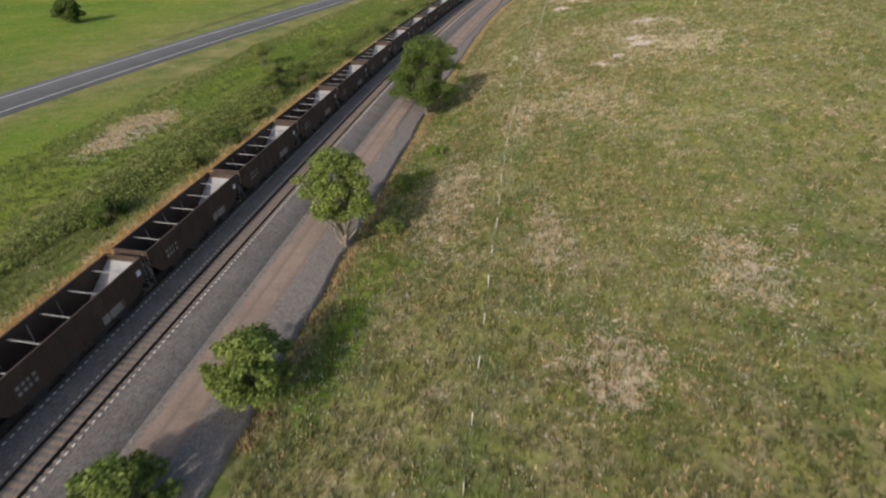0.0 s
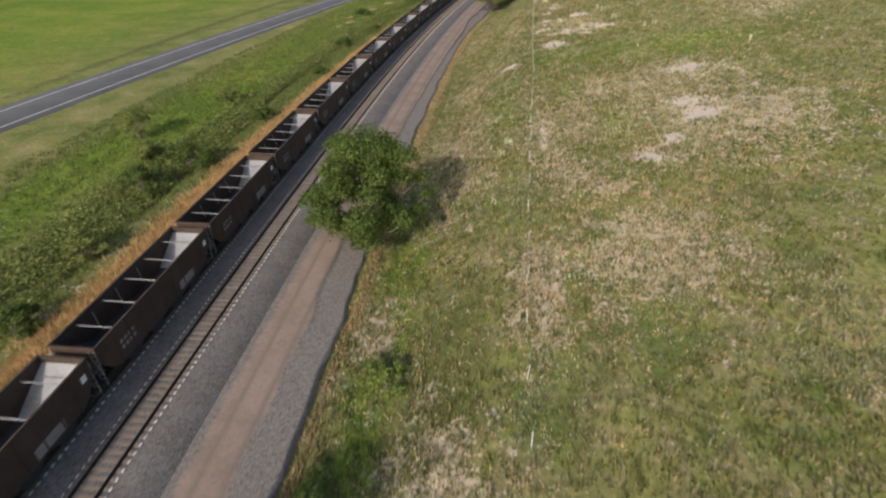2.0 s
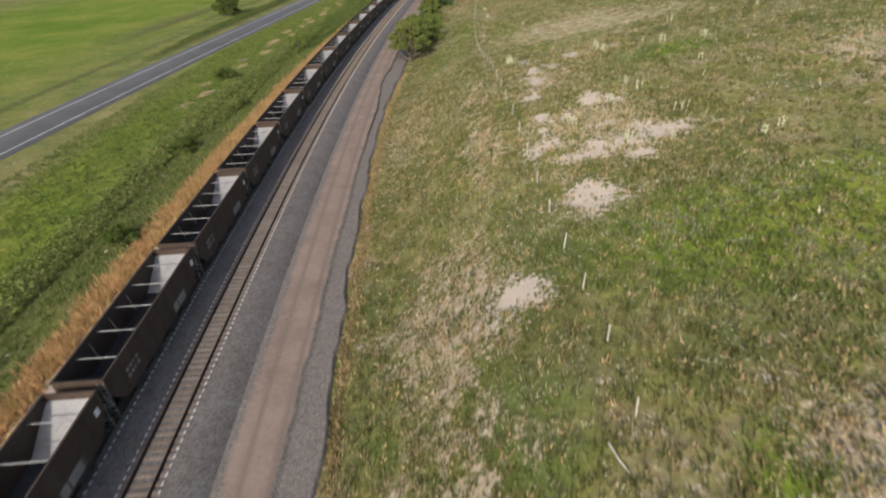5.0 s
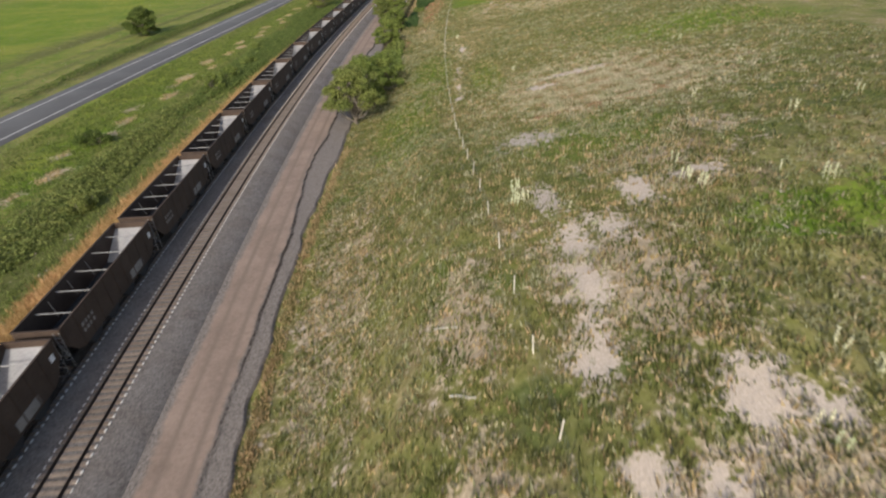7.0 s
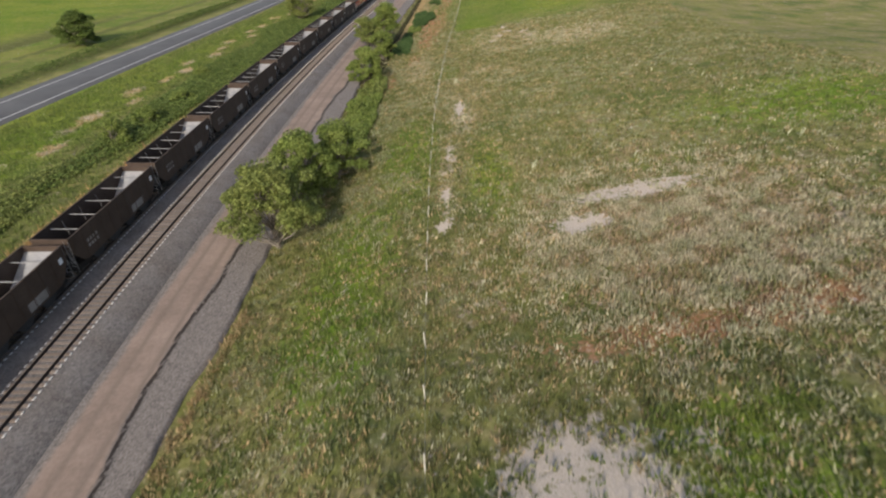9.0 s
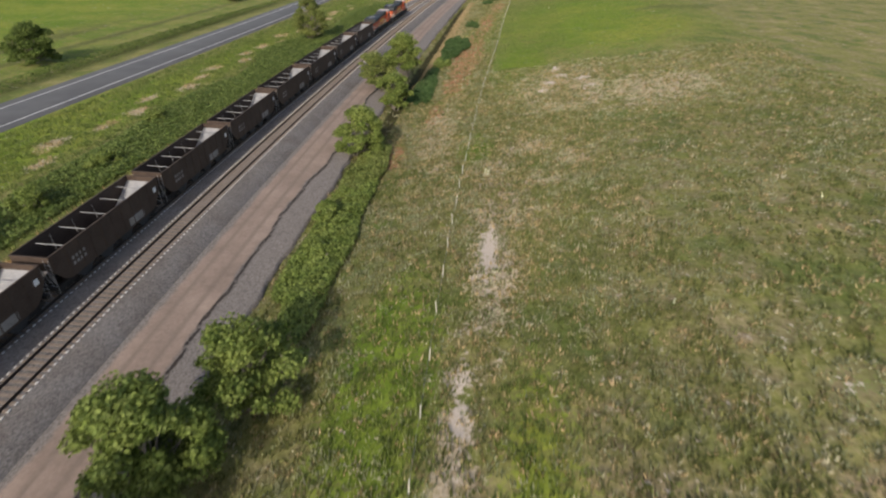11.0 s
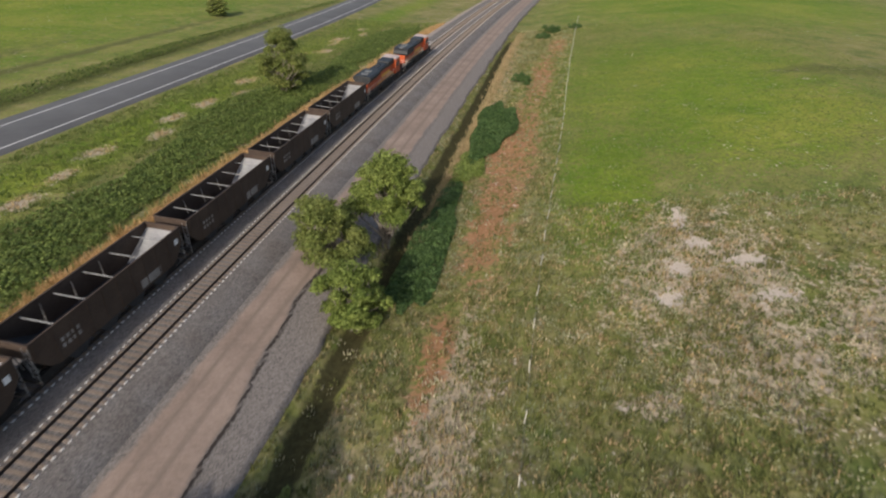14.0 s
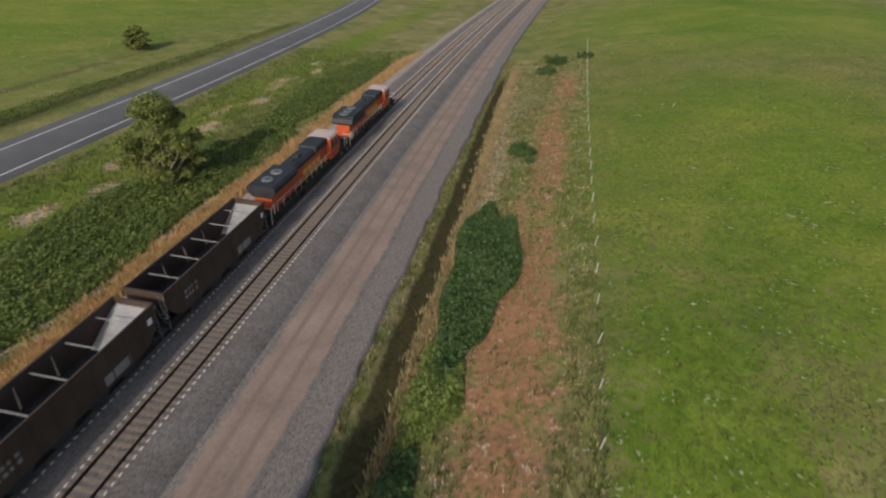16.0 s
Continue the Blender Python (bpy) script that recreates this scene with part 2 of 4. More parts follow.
M_SHOULDER = two_scale("pale_pink_dirt", (0.22, 0.175, 0.145), (0.40, 0.33, 0.285), 0.3, 5.0, 0.95, 0, 0.4, 0.04)
M_ASPHALT = two_scale("asphalt", (0.085, 0.083, 0.083), (0.14, 0.137, 0.136), 0.15, 5.0, 0.85, 0, 0.15, 0.01)
M_LINE = two_scale("worn_white_paint", (0.42, 0.41, 0.39), (0.68, 0.67, 0.64), 1.0, 9.0, 0.7)
M_RAIL = two_scale("rusty_rail_steel", (0.022, 0.016, 0.013), (0.055, 0.040, 0.032), 1.0, 20.0, 0.6, 0.4)
M_BARK = two_scale("grey_bark", (0.10, 0.085, 0.07), (0.26, 0.23, 0.19), 2.0, 14.0, 0.95, 0, 0.6, 0.03)
M_LEAF_DARK = leaf_material("dark_green_leaves", (0.045, 0.066, 0.014), (0.130, 0.170, 0.040))
M_LEAF_BRIGHT = leaf_material("bright_green_leaves", (0.090, 0.118, 0.024), (0.230, 0.275, 0.072))
M_LEAF_OLIVE = leaf_material("olive_leaves", (0.095, 0.112, 0.026), (0.235, 0.260, 0.078))
M_LEAF_BLUE = leaf_material("deep_green_leaves", (0.042, 0.076, 0.022), (0.105, 0.165, 0.055))
M_LEAF_RANK = leaf_material("rank_green_leaves", (0.075, 0.104, 0.026), (0.180, 0.225, 0.062))
M_GRASS = leaf_material("meadow_grass_blades", (0.095, 0.100, 0.030), (0.215, 0.215, 0.080))
M_SAGE = leaf_material("silvery_grass_blades", (0.18, 0.18, 0.095), (0.36, 0.345, 0.21))
M_STRAW = leaf_material("straw_blades", (0.26, 0.175, 0.085), (0.52, 0.385, 0.22))
M_BLEACHED = leaf_material("bleached_blades", (0.30, 0.25, 0.16), (0.58, 0.51, 0.37))
M_BROWN = leaf_material("dead_brown_blades", (0.24, 0.165, 0.095), (0.45, 0.335, 0.22))
M_REED = leaf_material("orange_reed_blades", (0.30, 0.16, 0.065), (0.56, 0.36, 0.18))
M_LUSHGRASS = leaf_material("lush_grass_blades", (0.090, 0.118, 0.028), (0.200, 0.230, 0.068))
M_POST = two_scale("weathered_post", (0.34, 0.32, 0.27), (0.62, 0.59, 0.50), 3.0, 20.0)
M_WIRE = two_scale("galvanised_wire", (0.2, 0.2, 0.2), (0.35, 0.35, 0.34), 3, 20, 0.5, 0.6)
M_FLOWER = leaf_material("cream_blossom", (0.45, 0.43, 0.30), (0.72, 0.70, 0.52))
M_ORANGE = two_scale("grimy_orange_paint", (0.29, 0.052, 0.020), (0.50, 0.100, 0.034), 0.8, 6.0, 0.5, 0, 0.1, 0.005, local=True)
M_BLACK = two_scale("sooty_black_paint", (0.012, 0.013, 0.015), (0.040, 0.042, 0.045), 0.8, 8.0, 0.55, 0, 0.2, 0.01, local=True)
M_YELLOW = two_scale("yellow_stripe_paint", (0.50, 0.28, 0.04), (0.68, 0.42, 0.08), 2.0, 9.0, 0.5, local=True)
M_ROOFWHITE = two_scale("pale_cab_roof_paint", (0.40, 0.30, 0.26), (0.58, 0.46, 0.41), 1.0, 8.0, 0.5, local=True)
M_UNDER = two_scale("dirty_running_gear", (0.014, 0.012, 0.011), (0.050, 0.044, 0.040), 1.0, 8.0, 0.8, 0.2, 0.3, 0.02, local=True)
M_HOPPER = two_scale("brown_hopper_paint", (0.040, 0.027, 0.020), (0.078, 0.055, 0.042), 0.5, 5.0, 0.7, 0, 0.15, 0.01, local=True)
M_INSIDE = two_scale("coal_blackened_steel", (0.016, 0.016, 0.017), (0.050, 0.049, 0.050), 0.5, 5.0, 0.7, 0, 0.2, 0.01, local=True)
# paler copy of the inside steel, with sunlight put into its colour
M_SLOPE_LIT = two_scale("sunlit_pale_steel", (0.22, 0.215, 0.215), (0.44, 0.43, 0.42), 0.8, 6.0, 0.5, 0.2, local=True)
M_BAR = two_scale("pale_steel_bar", (0.20, 0.20, 0.20), (0.36, 0.355, 0.35), 1.0, 8.0, 0.5, 0.2, local=True)
M_RAILING = two_scale("pale_handrail_paint", (0.50, 0.46, 0.40), (0.72, 0.68, 0.60), 2.0, 9.0, 0.5, local=True)
M_PLACARD = two_scale("white_placard", (0.6, 0.6, 0.6), (0.78, 0.78, 0.77), 2.0, 9.0, 0.5, local=True)
M_SCUFF = two_scale("pale_overpainted_patch", (0.16, 0.145, 0.13), (0.30, 0.28, 0.26), 1.0, 5.0, 0.7, local=True)
M_GLASS = two_scale("dark_cab_glass", (0.02, 0.025, 0.03), (0.04, 0.045, 0.05), 1.0, 4.0, 0.1, local=True)
M_GREY = two_scale("grey_fan_steel", (0.14, 0.15, 0.15), (0.30, 0.31, 0.31), 1.0, 9.0, 0.5, 0.3, local=True)


def sleeper_material():
    m, nt, b = start("concrete_sleeper", 0.9)
    across = nt.nodes.new("ShaderNodeAttribute")
    across.attribute_name = "across"
    n = noise_node(nt, 7.0, 4)
    nt.links.new(position(nt), n.inputs["Vector"])
    edge = maths(nt, "ADD", maths(nt, "MULTIPLY", maths(nt, "ABSOLUTE", across.outputs["Fac"]), 0.83), maths(nt, "MULTIPLY", maths(nt, "SUBTRACT", n.outputs[0], 0.5), 0.3))
    clean = ramp(nt, n.outputs[0], [(0.3, (0.44, 0.42, 0.39)), (0.7, (0.68, 0.66, 0.62))])
    rnd = nt.nodes.new("ShaderNodeObjectInfo").outputs["Random"]
    stained = mix(nt, rnd, ramp(nt, n.outputs[0], [(0.3, (0.13, 0.098, 0.072)), (0.7, (0.25, 0.19, 0.145))]), ramp(nt, n.outputs[0], [(0.3, (0.18, 0.14, 0.11)), (0.7, (0.33, 0.265, 0.21))]))
    nt.links.new(mix(nt, ramp(nt, edge, [(0.985, (0, 0, 0)), (1.0, (1, 1, 1))]), stained, clean), b.inputs["Base Color"])
    return m


M_SLEEPER = sleeper_material()


# ---- mesh helpers ----
def part(name, bm, material, parent=None, label=""):
    me = bpy.data.meshes.new(name)
    bm.to_mesh(me)
    bm.free()
    me.materials.append(material)
    ob = new(name, me)
    if parent:
        ob.parent = parent
    if label:
        tagged(ob, label)
    return ob


def raw(name, verts, faces, material, parent=None, smooth_faces=False):
    me = bpy.data.meshes.new(name)
    verts, faces = np.asarray(verts, np.float32), np.asarray(faces, np.int32)
    k = faces.shape[1]
    me.vertices.add(len(verts))
    me.vertices.foreach_set("co", verts.ravel())
    me.loops.add(faces.size)
    me.loops.foreach_set("vertex_index", faces.ravel())
    me.polygons.add(len(faces))
    me.polygons.foreach_set("loop_start", np.arange(0, faces.size, k, dtype=np.int32))
    if smooth_faces:
        me.polygons.foreach_set("use_smooth", np.ones(len(faces), bool))
    me.update()
    me.validate()
    me.materials.append(material)
    ob = new(name, me)
    if parent:
        ob.parent = parent
    return ob


def box(bm, x0, x1, y0, y1, z0, z1, bevel=0.0):
    r = bmesh.ops.create_cube(bm, size=1.0, matrix=Matrix.Translation(((x0 + x1) / 2, (y0 + y1) / 2, (z0 + z1) / 2)) @ Matrix.Diagonal((x1 - x0, y1 - y0, z1 - z0, 1)))
    if bevel:
        edges = list({e for v in r["verts"] for e in v.link_edges})
        bmesh.ops.bevel(bm, geom=edges, offset=bevel, segments=2, affect="EDGES", profile=0.5)
    return bm


def boxes(*items, bevel=0.0):
    bm = bmesh.new()
    for it in items:
        box(bm, *it, bevel=bevel)
    return bm


def rod(bm, a, b, r, r2=None, sides=6):
    a, b = Vector(a), Vector(b)
    d = b - a
    m = Matrix.Translation((a + b) / 2) @ d.to_track_quat("Z", "Y").to_matrix().to_4x4()
    bmesh.ops.create_cone(bm, cap_ends=True, segments=sides, radius1=r, radius2=r if r2 is None else r2, depth=d.length, matrix=m)
    return bm


def prism(bm, outline, x0, x1):
    """Sweeps an outline of (y, z) from x0 to x1."""
    n = len(outline)
    v = [bm.verts.new((x, y, z)) for x in (x0, x1) for y, z in outline]
    bm.faces.new(v[:n][::-1])
    bm.faces.new(v[n:])
    for i in range(n):
        j = (i + 1) % n
        bm.faces.new((v[i], v[j], v[n + j], v[n + i]))
    bmesh.ops.recalc_face_normals(bm, faces=bm.faces)
    return bm


def prism_y(bm, outline, y0, y1):
    """Sweeps an outline of (x, z) from y0 to y1."""
    n = len(outline)
    v = [bm.verts.new((x, y, z)) for y in (y0, y1) for x, z in outline]
    bm.faces.new(v[:n])
    bm.faces.new(v[n:][::-1])
    for i in range(n):
        j = (i + 1) % n
        bm.faces.new((v[j], v[i], v[n + i], v[n + j]))
    bmesh.ops.recalc_face_normals(bm, faces=bm.faces)
    return bm


def empty(name, place, turn=0.0):
    e = new(name)
    e.matrix_world = Matrix.Translation(place) @ Matrix.Rotation(turn, 4, "Z")
    return e


# ---- ground ----
SAND = [(6.9, 126.6, 1.4, 11.6), (44.0, 341.6, 1.0, 3.4), (44.8, 335.7, 1.8, 1.4), (42.2, 331.2, 1.2, 2.4), (48.6, 332.2, 3.1, 1.0), (40.7, 326.6, 1.7, 1.2), (49.7, 326.4, 2.3, 0.9), (31.9, 266.8, 1.1, 5.8),
        (30.3, 248.8, 0.6, 4.2), (29.7, 237.4, 0.5, 2.7), (29.5, 230.5, 0.7, 1.2), (32.2, 183.3, 1.2, 3.0), (32.4, 176.9, 1.6, 3.1), (34.9, 178.1, 1.5, 2.4), (38.9, 182.0, 1.5, 2.4), (31.8, 171.9, 1.4, 2.8),
        (30.4, 166.7, 1.5, 1.5), (30.5, 160.3, 1.1, 1.6), (30.1, 157.1, 0.8, 1.2), (30.0, 154.4, 1.7, 1.3), (28.4, 153.7, 1.2, 1.2), (36.4, 162.6, 2.0, 2.2), (38.7, 161.3, 1.4, 1.1), (33.1, 159.4, 1.2, 1.0),
        (35.6, 156.0, 1.9, 0.7), (38.8, 154.3, 1.5, 1.2), (33.9, 152.3, 1.9, 1.3), (31.5, 151.0, 2.1, 1.0), (37.1, 151.4, 1.7, 1.0), (37.6, 149.2, 1.9, 0.7), (33.9, 150.5, 1.6, 0.8), (34.8, 200.1, 4.0, 3.8),
        (43.1, 182.7, 2.5, 0.9), (38.5, 180.6, 1.3, 1.3), (47.9, 230.7, 6.1, 1.7), (41.4, 226.1, 2.8, 1.7), (31.6, 144.0, 2.4, 2.7), (39.1, 152.4, 5.3, 1.9), (48.2, 121.9, 3.8, 2.5), (45.8, 109.7, 3.1, 2.0),
        (46.2, 106.0, 2.5, 2.4), (42.2, 100.2, 1.7, 1.7), (38.7, 96.1, 2.0, 1.2), (28.3, 104.2, 0.5, 5.4), (23.7, 134.5, 2.2, 1.8), (70.5, 157.8, 4.3, 2.3)]
DRY = [(46.5, 331.1, 6.3, 9.3), (44.1, 336.9, 5.6, 5.9), (35.7, 28.2, 3.3, 3.7), (47.1, 40.6, 3.4, 5.0), (31.1, 45.8, 2.3, 5.3), (19.6, 54.7, 3.7, 10.3), (18.1, 108.9, 4.5, 17.9), (15.5, 188.9, 3.9, 15.9),
       (17.3, 399.2, 1.5, 17.8), (16.1, 424.0, 1.7, 18.4), (-40.0, 81.3, 4.5, 12.5), (-14.8, 31.3, 3.5, 77.2), (-13.4, 153.1, 3.5, 70.1), (-12.9, 294.5, 3.8, 68.5), (-14.9, 420.8, 4.1, 75.0), (32.3, 264.6, 1.8, 9.2),
       (30.1, 245.8, 1.1, 5.7), (29.7, 237.4, 0.8, 3.4), (33.0, 275.0, 2.8, 5.8), (50.4, 220.0, 12.7, 7.8), (43.0, 187.5, 5.8, 3.6), (49.5, 192.3, 4.2, 3.3), (38.1, 186.2, 1.9, 2.0), (41.0, 181.6, 3.5, 1.9),
       (47.3, 119.7, 6.7, 6.3), (45.8, 108.2, 4.6, 5.0), (39.9, 96.8, 3.6, 2.9), (28.5, 106.8, 1.9, 10.3), (36.0, 117.8, 3.3, 4.6), (32.1, 109.0, 2.8, 5.7), (39.4, 116.1, 2.7, 2.7), (28.9, 97.5, 2.6, 5.2),
       (31.8, 93.3, 3.1, 3.1), (34.7, 90.4, 3.4, 1.6), (19.1, 137.1, 4.3, 7.8), (68.2, 156.1, 7.3, 9.5), (48.8, 106.5, 10.2, 11.5), (26.6, 76.1, 2.2, 6.5), (36.1, 80.3, 6.3, 5.9), (13.8, 75.2, 2.0, 4.0),
       (28.0, 104.9, 2.4, 7.6), (42.9, 329.9, 7.3, 9.6), (60.1, 320.6, 9.5, 8.6), (46.1, 319.1, 5.7, 5.9), (31.9, 289.0, 2.8, 3.4), (31.7, 283.3, 3.6, 2.5), (43.6, 290.1, 2.7, 3.4), (37.7, 282.3, 3.3, 1.5),
       (37.1, 297.0, 2.9, 3.0), (23.1, 310.0, 2.5, 15.9), (24.9, 292.9, 1.6, 4.1), (35.1, 157.2, 6.4, 5.2), (23.8, 159.3, 1.9, 5.9), (24.7, 172.4, 2.1, 5.4), (35.1, 150.9, 5.7, 1.9), (34.1, 172.7, 4.8, 8.9),
       (42.7, 335.1, 3.4, 3.5), (47.2, 321.3, 2.2, 2.5), (56.8, 320.4, 3.6, 3.4), (65.5, 325.7, 5.2, 2.2), (60.1, 317.4, 4.6, 2.4), (37.9, 314.4, 1.9, 1.1), (36.0, 300.0, 1.2, 0.8), (38.7, 295.5, 1.7, 1.2),
       (31.8, 286.4, 1.2, 0.7)]
DRY += [(-36.5 + 2.2 * math.sin(k * 2.3), 226 + 8.5 * k, 1.0 + .9 * math.sin(k * 1.7) ** 2, 3.0) for k in range(30)]

RED = [(23.3, 367.7, 4.2, 24.9), (25.0, 410.2, 3.1, 24.6), (26.9, 438.9, 2.7, 14.3), (23.0, 343.3, 3.1, 14.8), (17.5, 298.9, 1.8, 7.1), (21.2, 320.4, 1.6, 7.1), (44.8, 209.9, 10.4, 2.1), (51.8, 210.3, 4.7, 2.4)]
LUSH = [(39.2, 386.5, 10.2, 5.1), (57.1, 388.5, 16.5, 5.0), (53.7, 399.8, 34.1, 55.9), (14.7, 80.3, 2.5, 29.5), (14.5, 35.6, 2.1, 13.3), (20.9, 224.5, 4.9, 17.2), (25.3, 250.8, 4.3, 15.1), (15.4, 343.8, 2.2, 14.5),
        (-54.6, 31.6, 16.1, 76.9), (-45.5, 300.1, 10.0, 63.3), (-168.0, 300.0, 104.5, 720.0), (84.0, 516.0, 77.0, 84.0), (-38.9, 240.0, 7.7, 480.0), (-33.1, 153.8, 7.8, 68.2), (39.8, 194.4, 4.2, 4.9), (41.8, 202.3, 5.6, 2.1),
        (40.2, 196.1, 7.5, 7.5), (44.9, 135.7, 19.4, 7.3), (37.9, 105.4, 2.7, 3.6), (22.1, 113.3, 3.0, 7.8), (32.8, 118.5, 2.2, 3.1), (37.0, 353.3, 8.2, 28.8), (59.2, 375.1, 30.4, 27.3), (29.6, 298.0, 2.4, 7.4),
        (34.7, 240.6, 2.7, 12.1), (47.9, 174.0, 7.7, 3.6), (52.9, 386.2, 24.6, 17.8), (78.0, 246.4, 21.2, 9.7)]
SCRUB = [(84.1, 398.2, 14.9, 5.0), (-86.4, 412.3, 2.2, 102.7), (-80.1, 231.5, 2.2, 126.5), (-104.5, 440.2, 2.7, 135.0), (-24.3, 56.1, 5.4, 77.1), (-21.9, 193.8, 6.3, 93.8), (-23.6, 308.1, 7.3, 61.6), (-25.7, 400.4, 7.4, 44.4), (-68.5, 394.4, 3.6, 132.4), (-99.3, 367.9, 2.8, 69.6), (18.5, 373.8, 3.2, 14.2), (19.6, 67.0, 3.6, 13.4), (22.3, 134.2, 6.5, 7.5), (41.7, 156.5, 5.4, 3.7)]


def zone_value(blobs, s, y, top=0.82):
    v = np.zeros_like(s)
    for bs, by, rs, ry in blobs:
        v = np.maximum(v, top * np.exp(-0.7 * (((s - bs) / rs) ** 2 + ((y - by) / ry) ** 2)))
    return v


s_line = np.concatenate([[-2600, -1500, -800, -450, -280, -200, -150, -120], np.arange(-100, -16, 1.5), np.arange(-16, 60, 0.62), np.arange(60, 110, 2.0), [115, 125, 145, 180, 250, 400, 800, 1500, 2600]])
y_line = np.concatenate([[-2500, -1200, -500, -250, -120, -60, -30, -12], np.arange(0, 480, 0.9), np.arange(480, 600, 3.0), [610, 640, 700, 780, 900, 1300, 1900, 2900]])
gs, gy = np.meshgrid(s_line, y_line)
gz = ground_z(gs, gy)
gx = gs + curve_x(gy)
cols, rws = len(s_line), len(y_line)
idx = np.arange(cols * rws).reshape(rws, cols)
quads = np.stack([idx[:-1, :-1], idx[:-1, 1:], idx[1:, 1:], idx[1:, :-1]], -1).reshape(-1, 4)
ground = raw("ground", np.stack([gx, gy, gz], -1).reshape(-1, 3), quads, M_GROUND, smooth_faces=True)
tagged(ground, "rolling prairie ground with grass, dry patches and bare sand", "ground", kind="structure")
for zname, blobs in (("sand", SAND), ("dry", DRY), ("red", RED), ("lush", LUSH), ("scrub", SCRUB)):
    a = ground.data.attributes.new(zname, "FLOAT", "POINT")
    a.data.foreach_set("value", zone_value(blobs, gs, gy, 1.05 if zname == "sand" else 0.94 if zname == "dry" else 0.82).astype(np.float32).ravel())
a = ground.data.attributes.new("ditch_bed", "FLOAT", "POINT")
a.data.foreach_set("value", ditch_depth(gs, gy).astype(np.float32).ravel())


def strip(name, offsets, lifts, y0, y1, step, material, label, category, follow=None, waves=0.0):
    """A long low bed laid along the track (or along another line), its edges buried in the ground."""
    ys = np.arange(y0, y1 + step, step)
    S, Y = np.meshgrid(np.array(offsets, float), ys)
    if waves:
        S = S + waves * (lump(Y, Y * 0.3, 4.0, 2.0) + 0.6 * lump(Y, Y * 0.2, 1.1, 5.0)) * (np.arange(len(offsets)) >= len(offsets) - 2)
    Z = np.array(lifts, float)[None, :] + 0 * Y
    if follow is None:
        X = S + curve_x(Y)
    else:
        X = S + follow(Y)
    n, k = S.shape
    ii = np.arange(n * k).reshape(n, k)
    f = np.stack([ii[:-1, :-1], ii[:-1, 1:], ii[1:, 1:], ii[1:, :-1]], -1).reshape(-1, 4)
    ob = raw(name, np.stack([X, Y, Z], -1).reshape(-1, 3), f, material)
    return tagged(ob, label, category, kind="structure")


strip("track_bed", [-12.6, -11.4, -8.4, -7.6, -4.0, 2.0, 2.7, 3.9, 4.3], [-3.1, -1.90, -.40, -.24, -.22, -.22, -.28, -.86, -1.3], -300, 700, 1.5, M_BALLAST,
      "grey crushed-stone ballast bed under the two tracks", "ballast")
M_SERVICE = service_material()
ys = np.concatenate([np.arange(-300, 0, 4.0), np.arange(0, 460, .6), np.arange(460, 700, 4.0)])
prof = np.linspace(0, 1, 43)
right = np.interp(ys, [0, 90, 165, 200, 226, 282, 370, 480], [10.5, 10.5, 9.8, 9.9, 11.4, 12.0, 11.8, 11.2]) + .35 * lump(ys, ys * .3, 3.0, 2.0) + .2 * lump(ys, ys * .2, .9, 5.0)
SS = 3.0 + prof[None, :] * (right[:, None] - 3.0)
YY = ys[:, None] + 0 * SS
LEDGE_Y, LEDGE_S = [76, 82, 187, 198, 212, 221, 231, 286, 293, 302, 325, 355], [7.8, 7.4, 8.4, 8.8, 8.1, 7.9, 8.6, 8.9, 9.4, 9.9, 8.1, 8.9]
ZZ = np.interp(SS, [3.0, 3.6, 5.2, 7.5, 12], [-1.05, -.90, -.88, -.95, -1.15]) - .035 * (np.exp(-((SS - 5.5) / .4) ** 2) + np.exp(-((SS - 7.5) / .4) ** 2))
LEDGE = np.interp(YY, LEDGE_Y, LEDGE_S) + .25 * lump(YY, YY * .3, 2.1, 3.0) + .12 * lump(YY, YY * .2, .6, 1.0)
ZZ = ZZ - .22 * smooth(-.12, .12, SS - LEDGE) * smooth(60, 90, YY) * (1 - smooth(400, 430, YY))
ZZ[:, 0] -= .4
ZZ[:, -1] -= .8
n, k = SS.shape
ii = np.arange(n * k).reshape(n, k)
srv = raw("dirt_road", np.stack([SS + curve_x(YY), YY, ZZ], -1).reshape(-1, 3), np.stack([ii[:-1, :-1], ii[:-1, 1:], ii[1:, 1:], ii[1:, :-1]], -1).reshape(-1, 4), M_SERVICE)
tagged(srv, "brown packed dirt service road with gravel edges", "dirt road", kind="structure")
outer = LEDGE - .1
dirt = smooth(3.8, 5.4, SS) * (1 - smooth(outer - .7, outer + .5, SS))
srv.data.attributes.new("dirt", "FLOAT", "POINT").data.foreach_set("value", dirt.astype(np.float32).ravel())
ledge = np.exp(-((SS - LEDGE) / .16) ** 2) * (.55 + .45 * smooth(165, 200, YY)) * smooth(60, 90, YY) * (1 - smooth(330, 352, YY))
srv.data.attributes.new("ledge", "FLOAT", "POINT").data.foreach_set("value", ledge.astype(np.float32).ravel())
ruts = np.exp(-((SS - 5.6) / .2) ** 2) + np.exp(-((SS - 7.4) / .2) ** 2)
srv.data.attributes.new("ruts", "FLOAT", "POINT").data.foreach_set("value", ruts.astype(np.float32).ravel())
strip("shoulder", [-14.0, -12.4, -10.4, -8.5, -8.2], [-3.9, -2.25, -1.35, -.41, -.6], -300, 700, 1.5, M_SHOULDER,
      "pale pinkish dirt shoulder below the ballast", "shoulder", waves=.2)
road = strip("road", [-13.2, -12.6, -0.6, 0.0], [-5.4, -4.8, -4.8, -5.4], -400, 900, 4.0, M_ASPHALT,
             "grey two-lane asphalt highway with white edge lines", "road", follow=road_x)
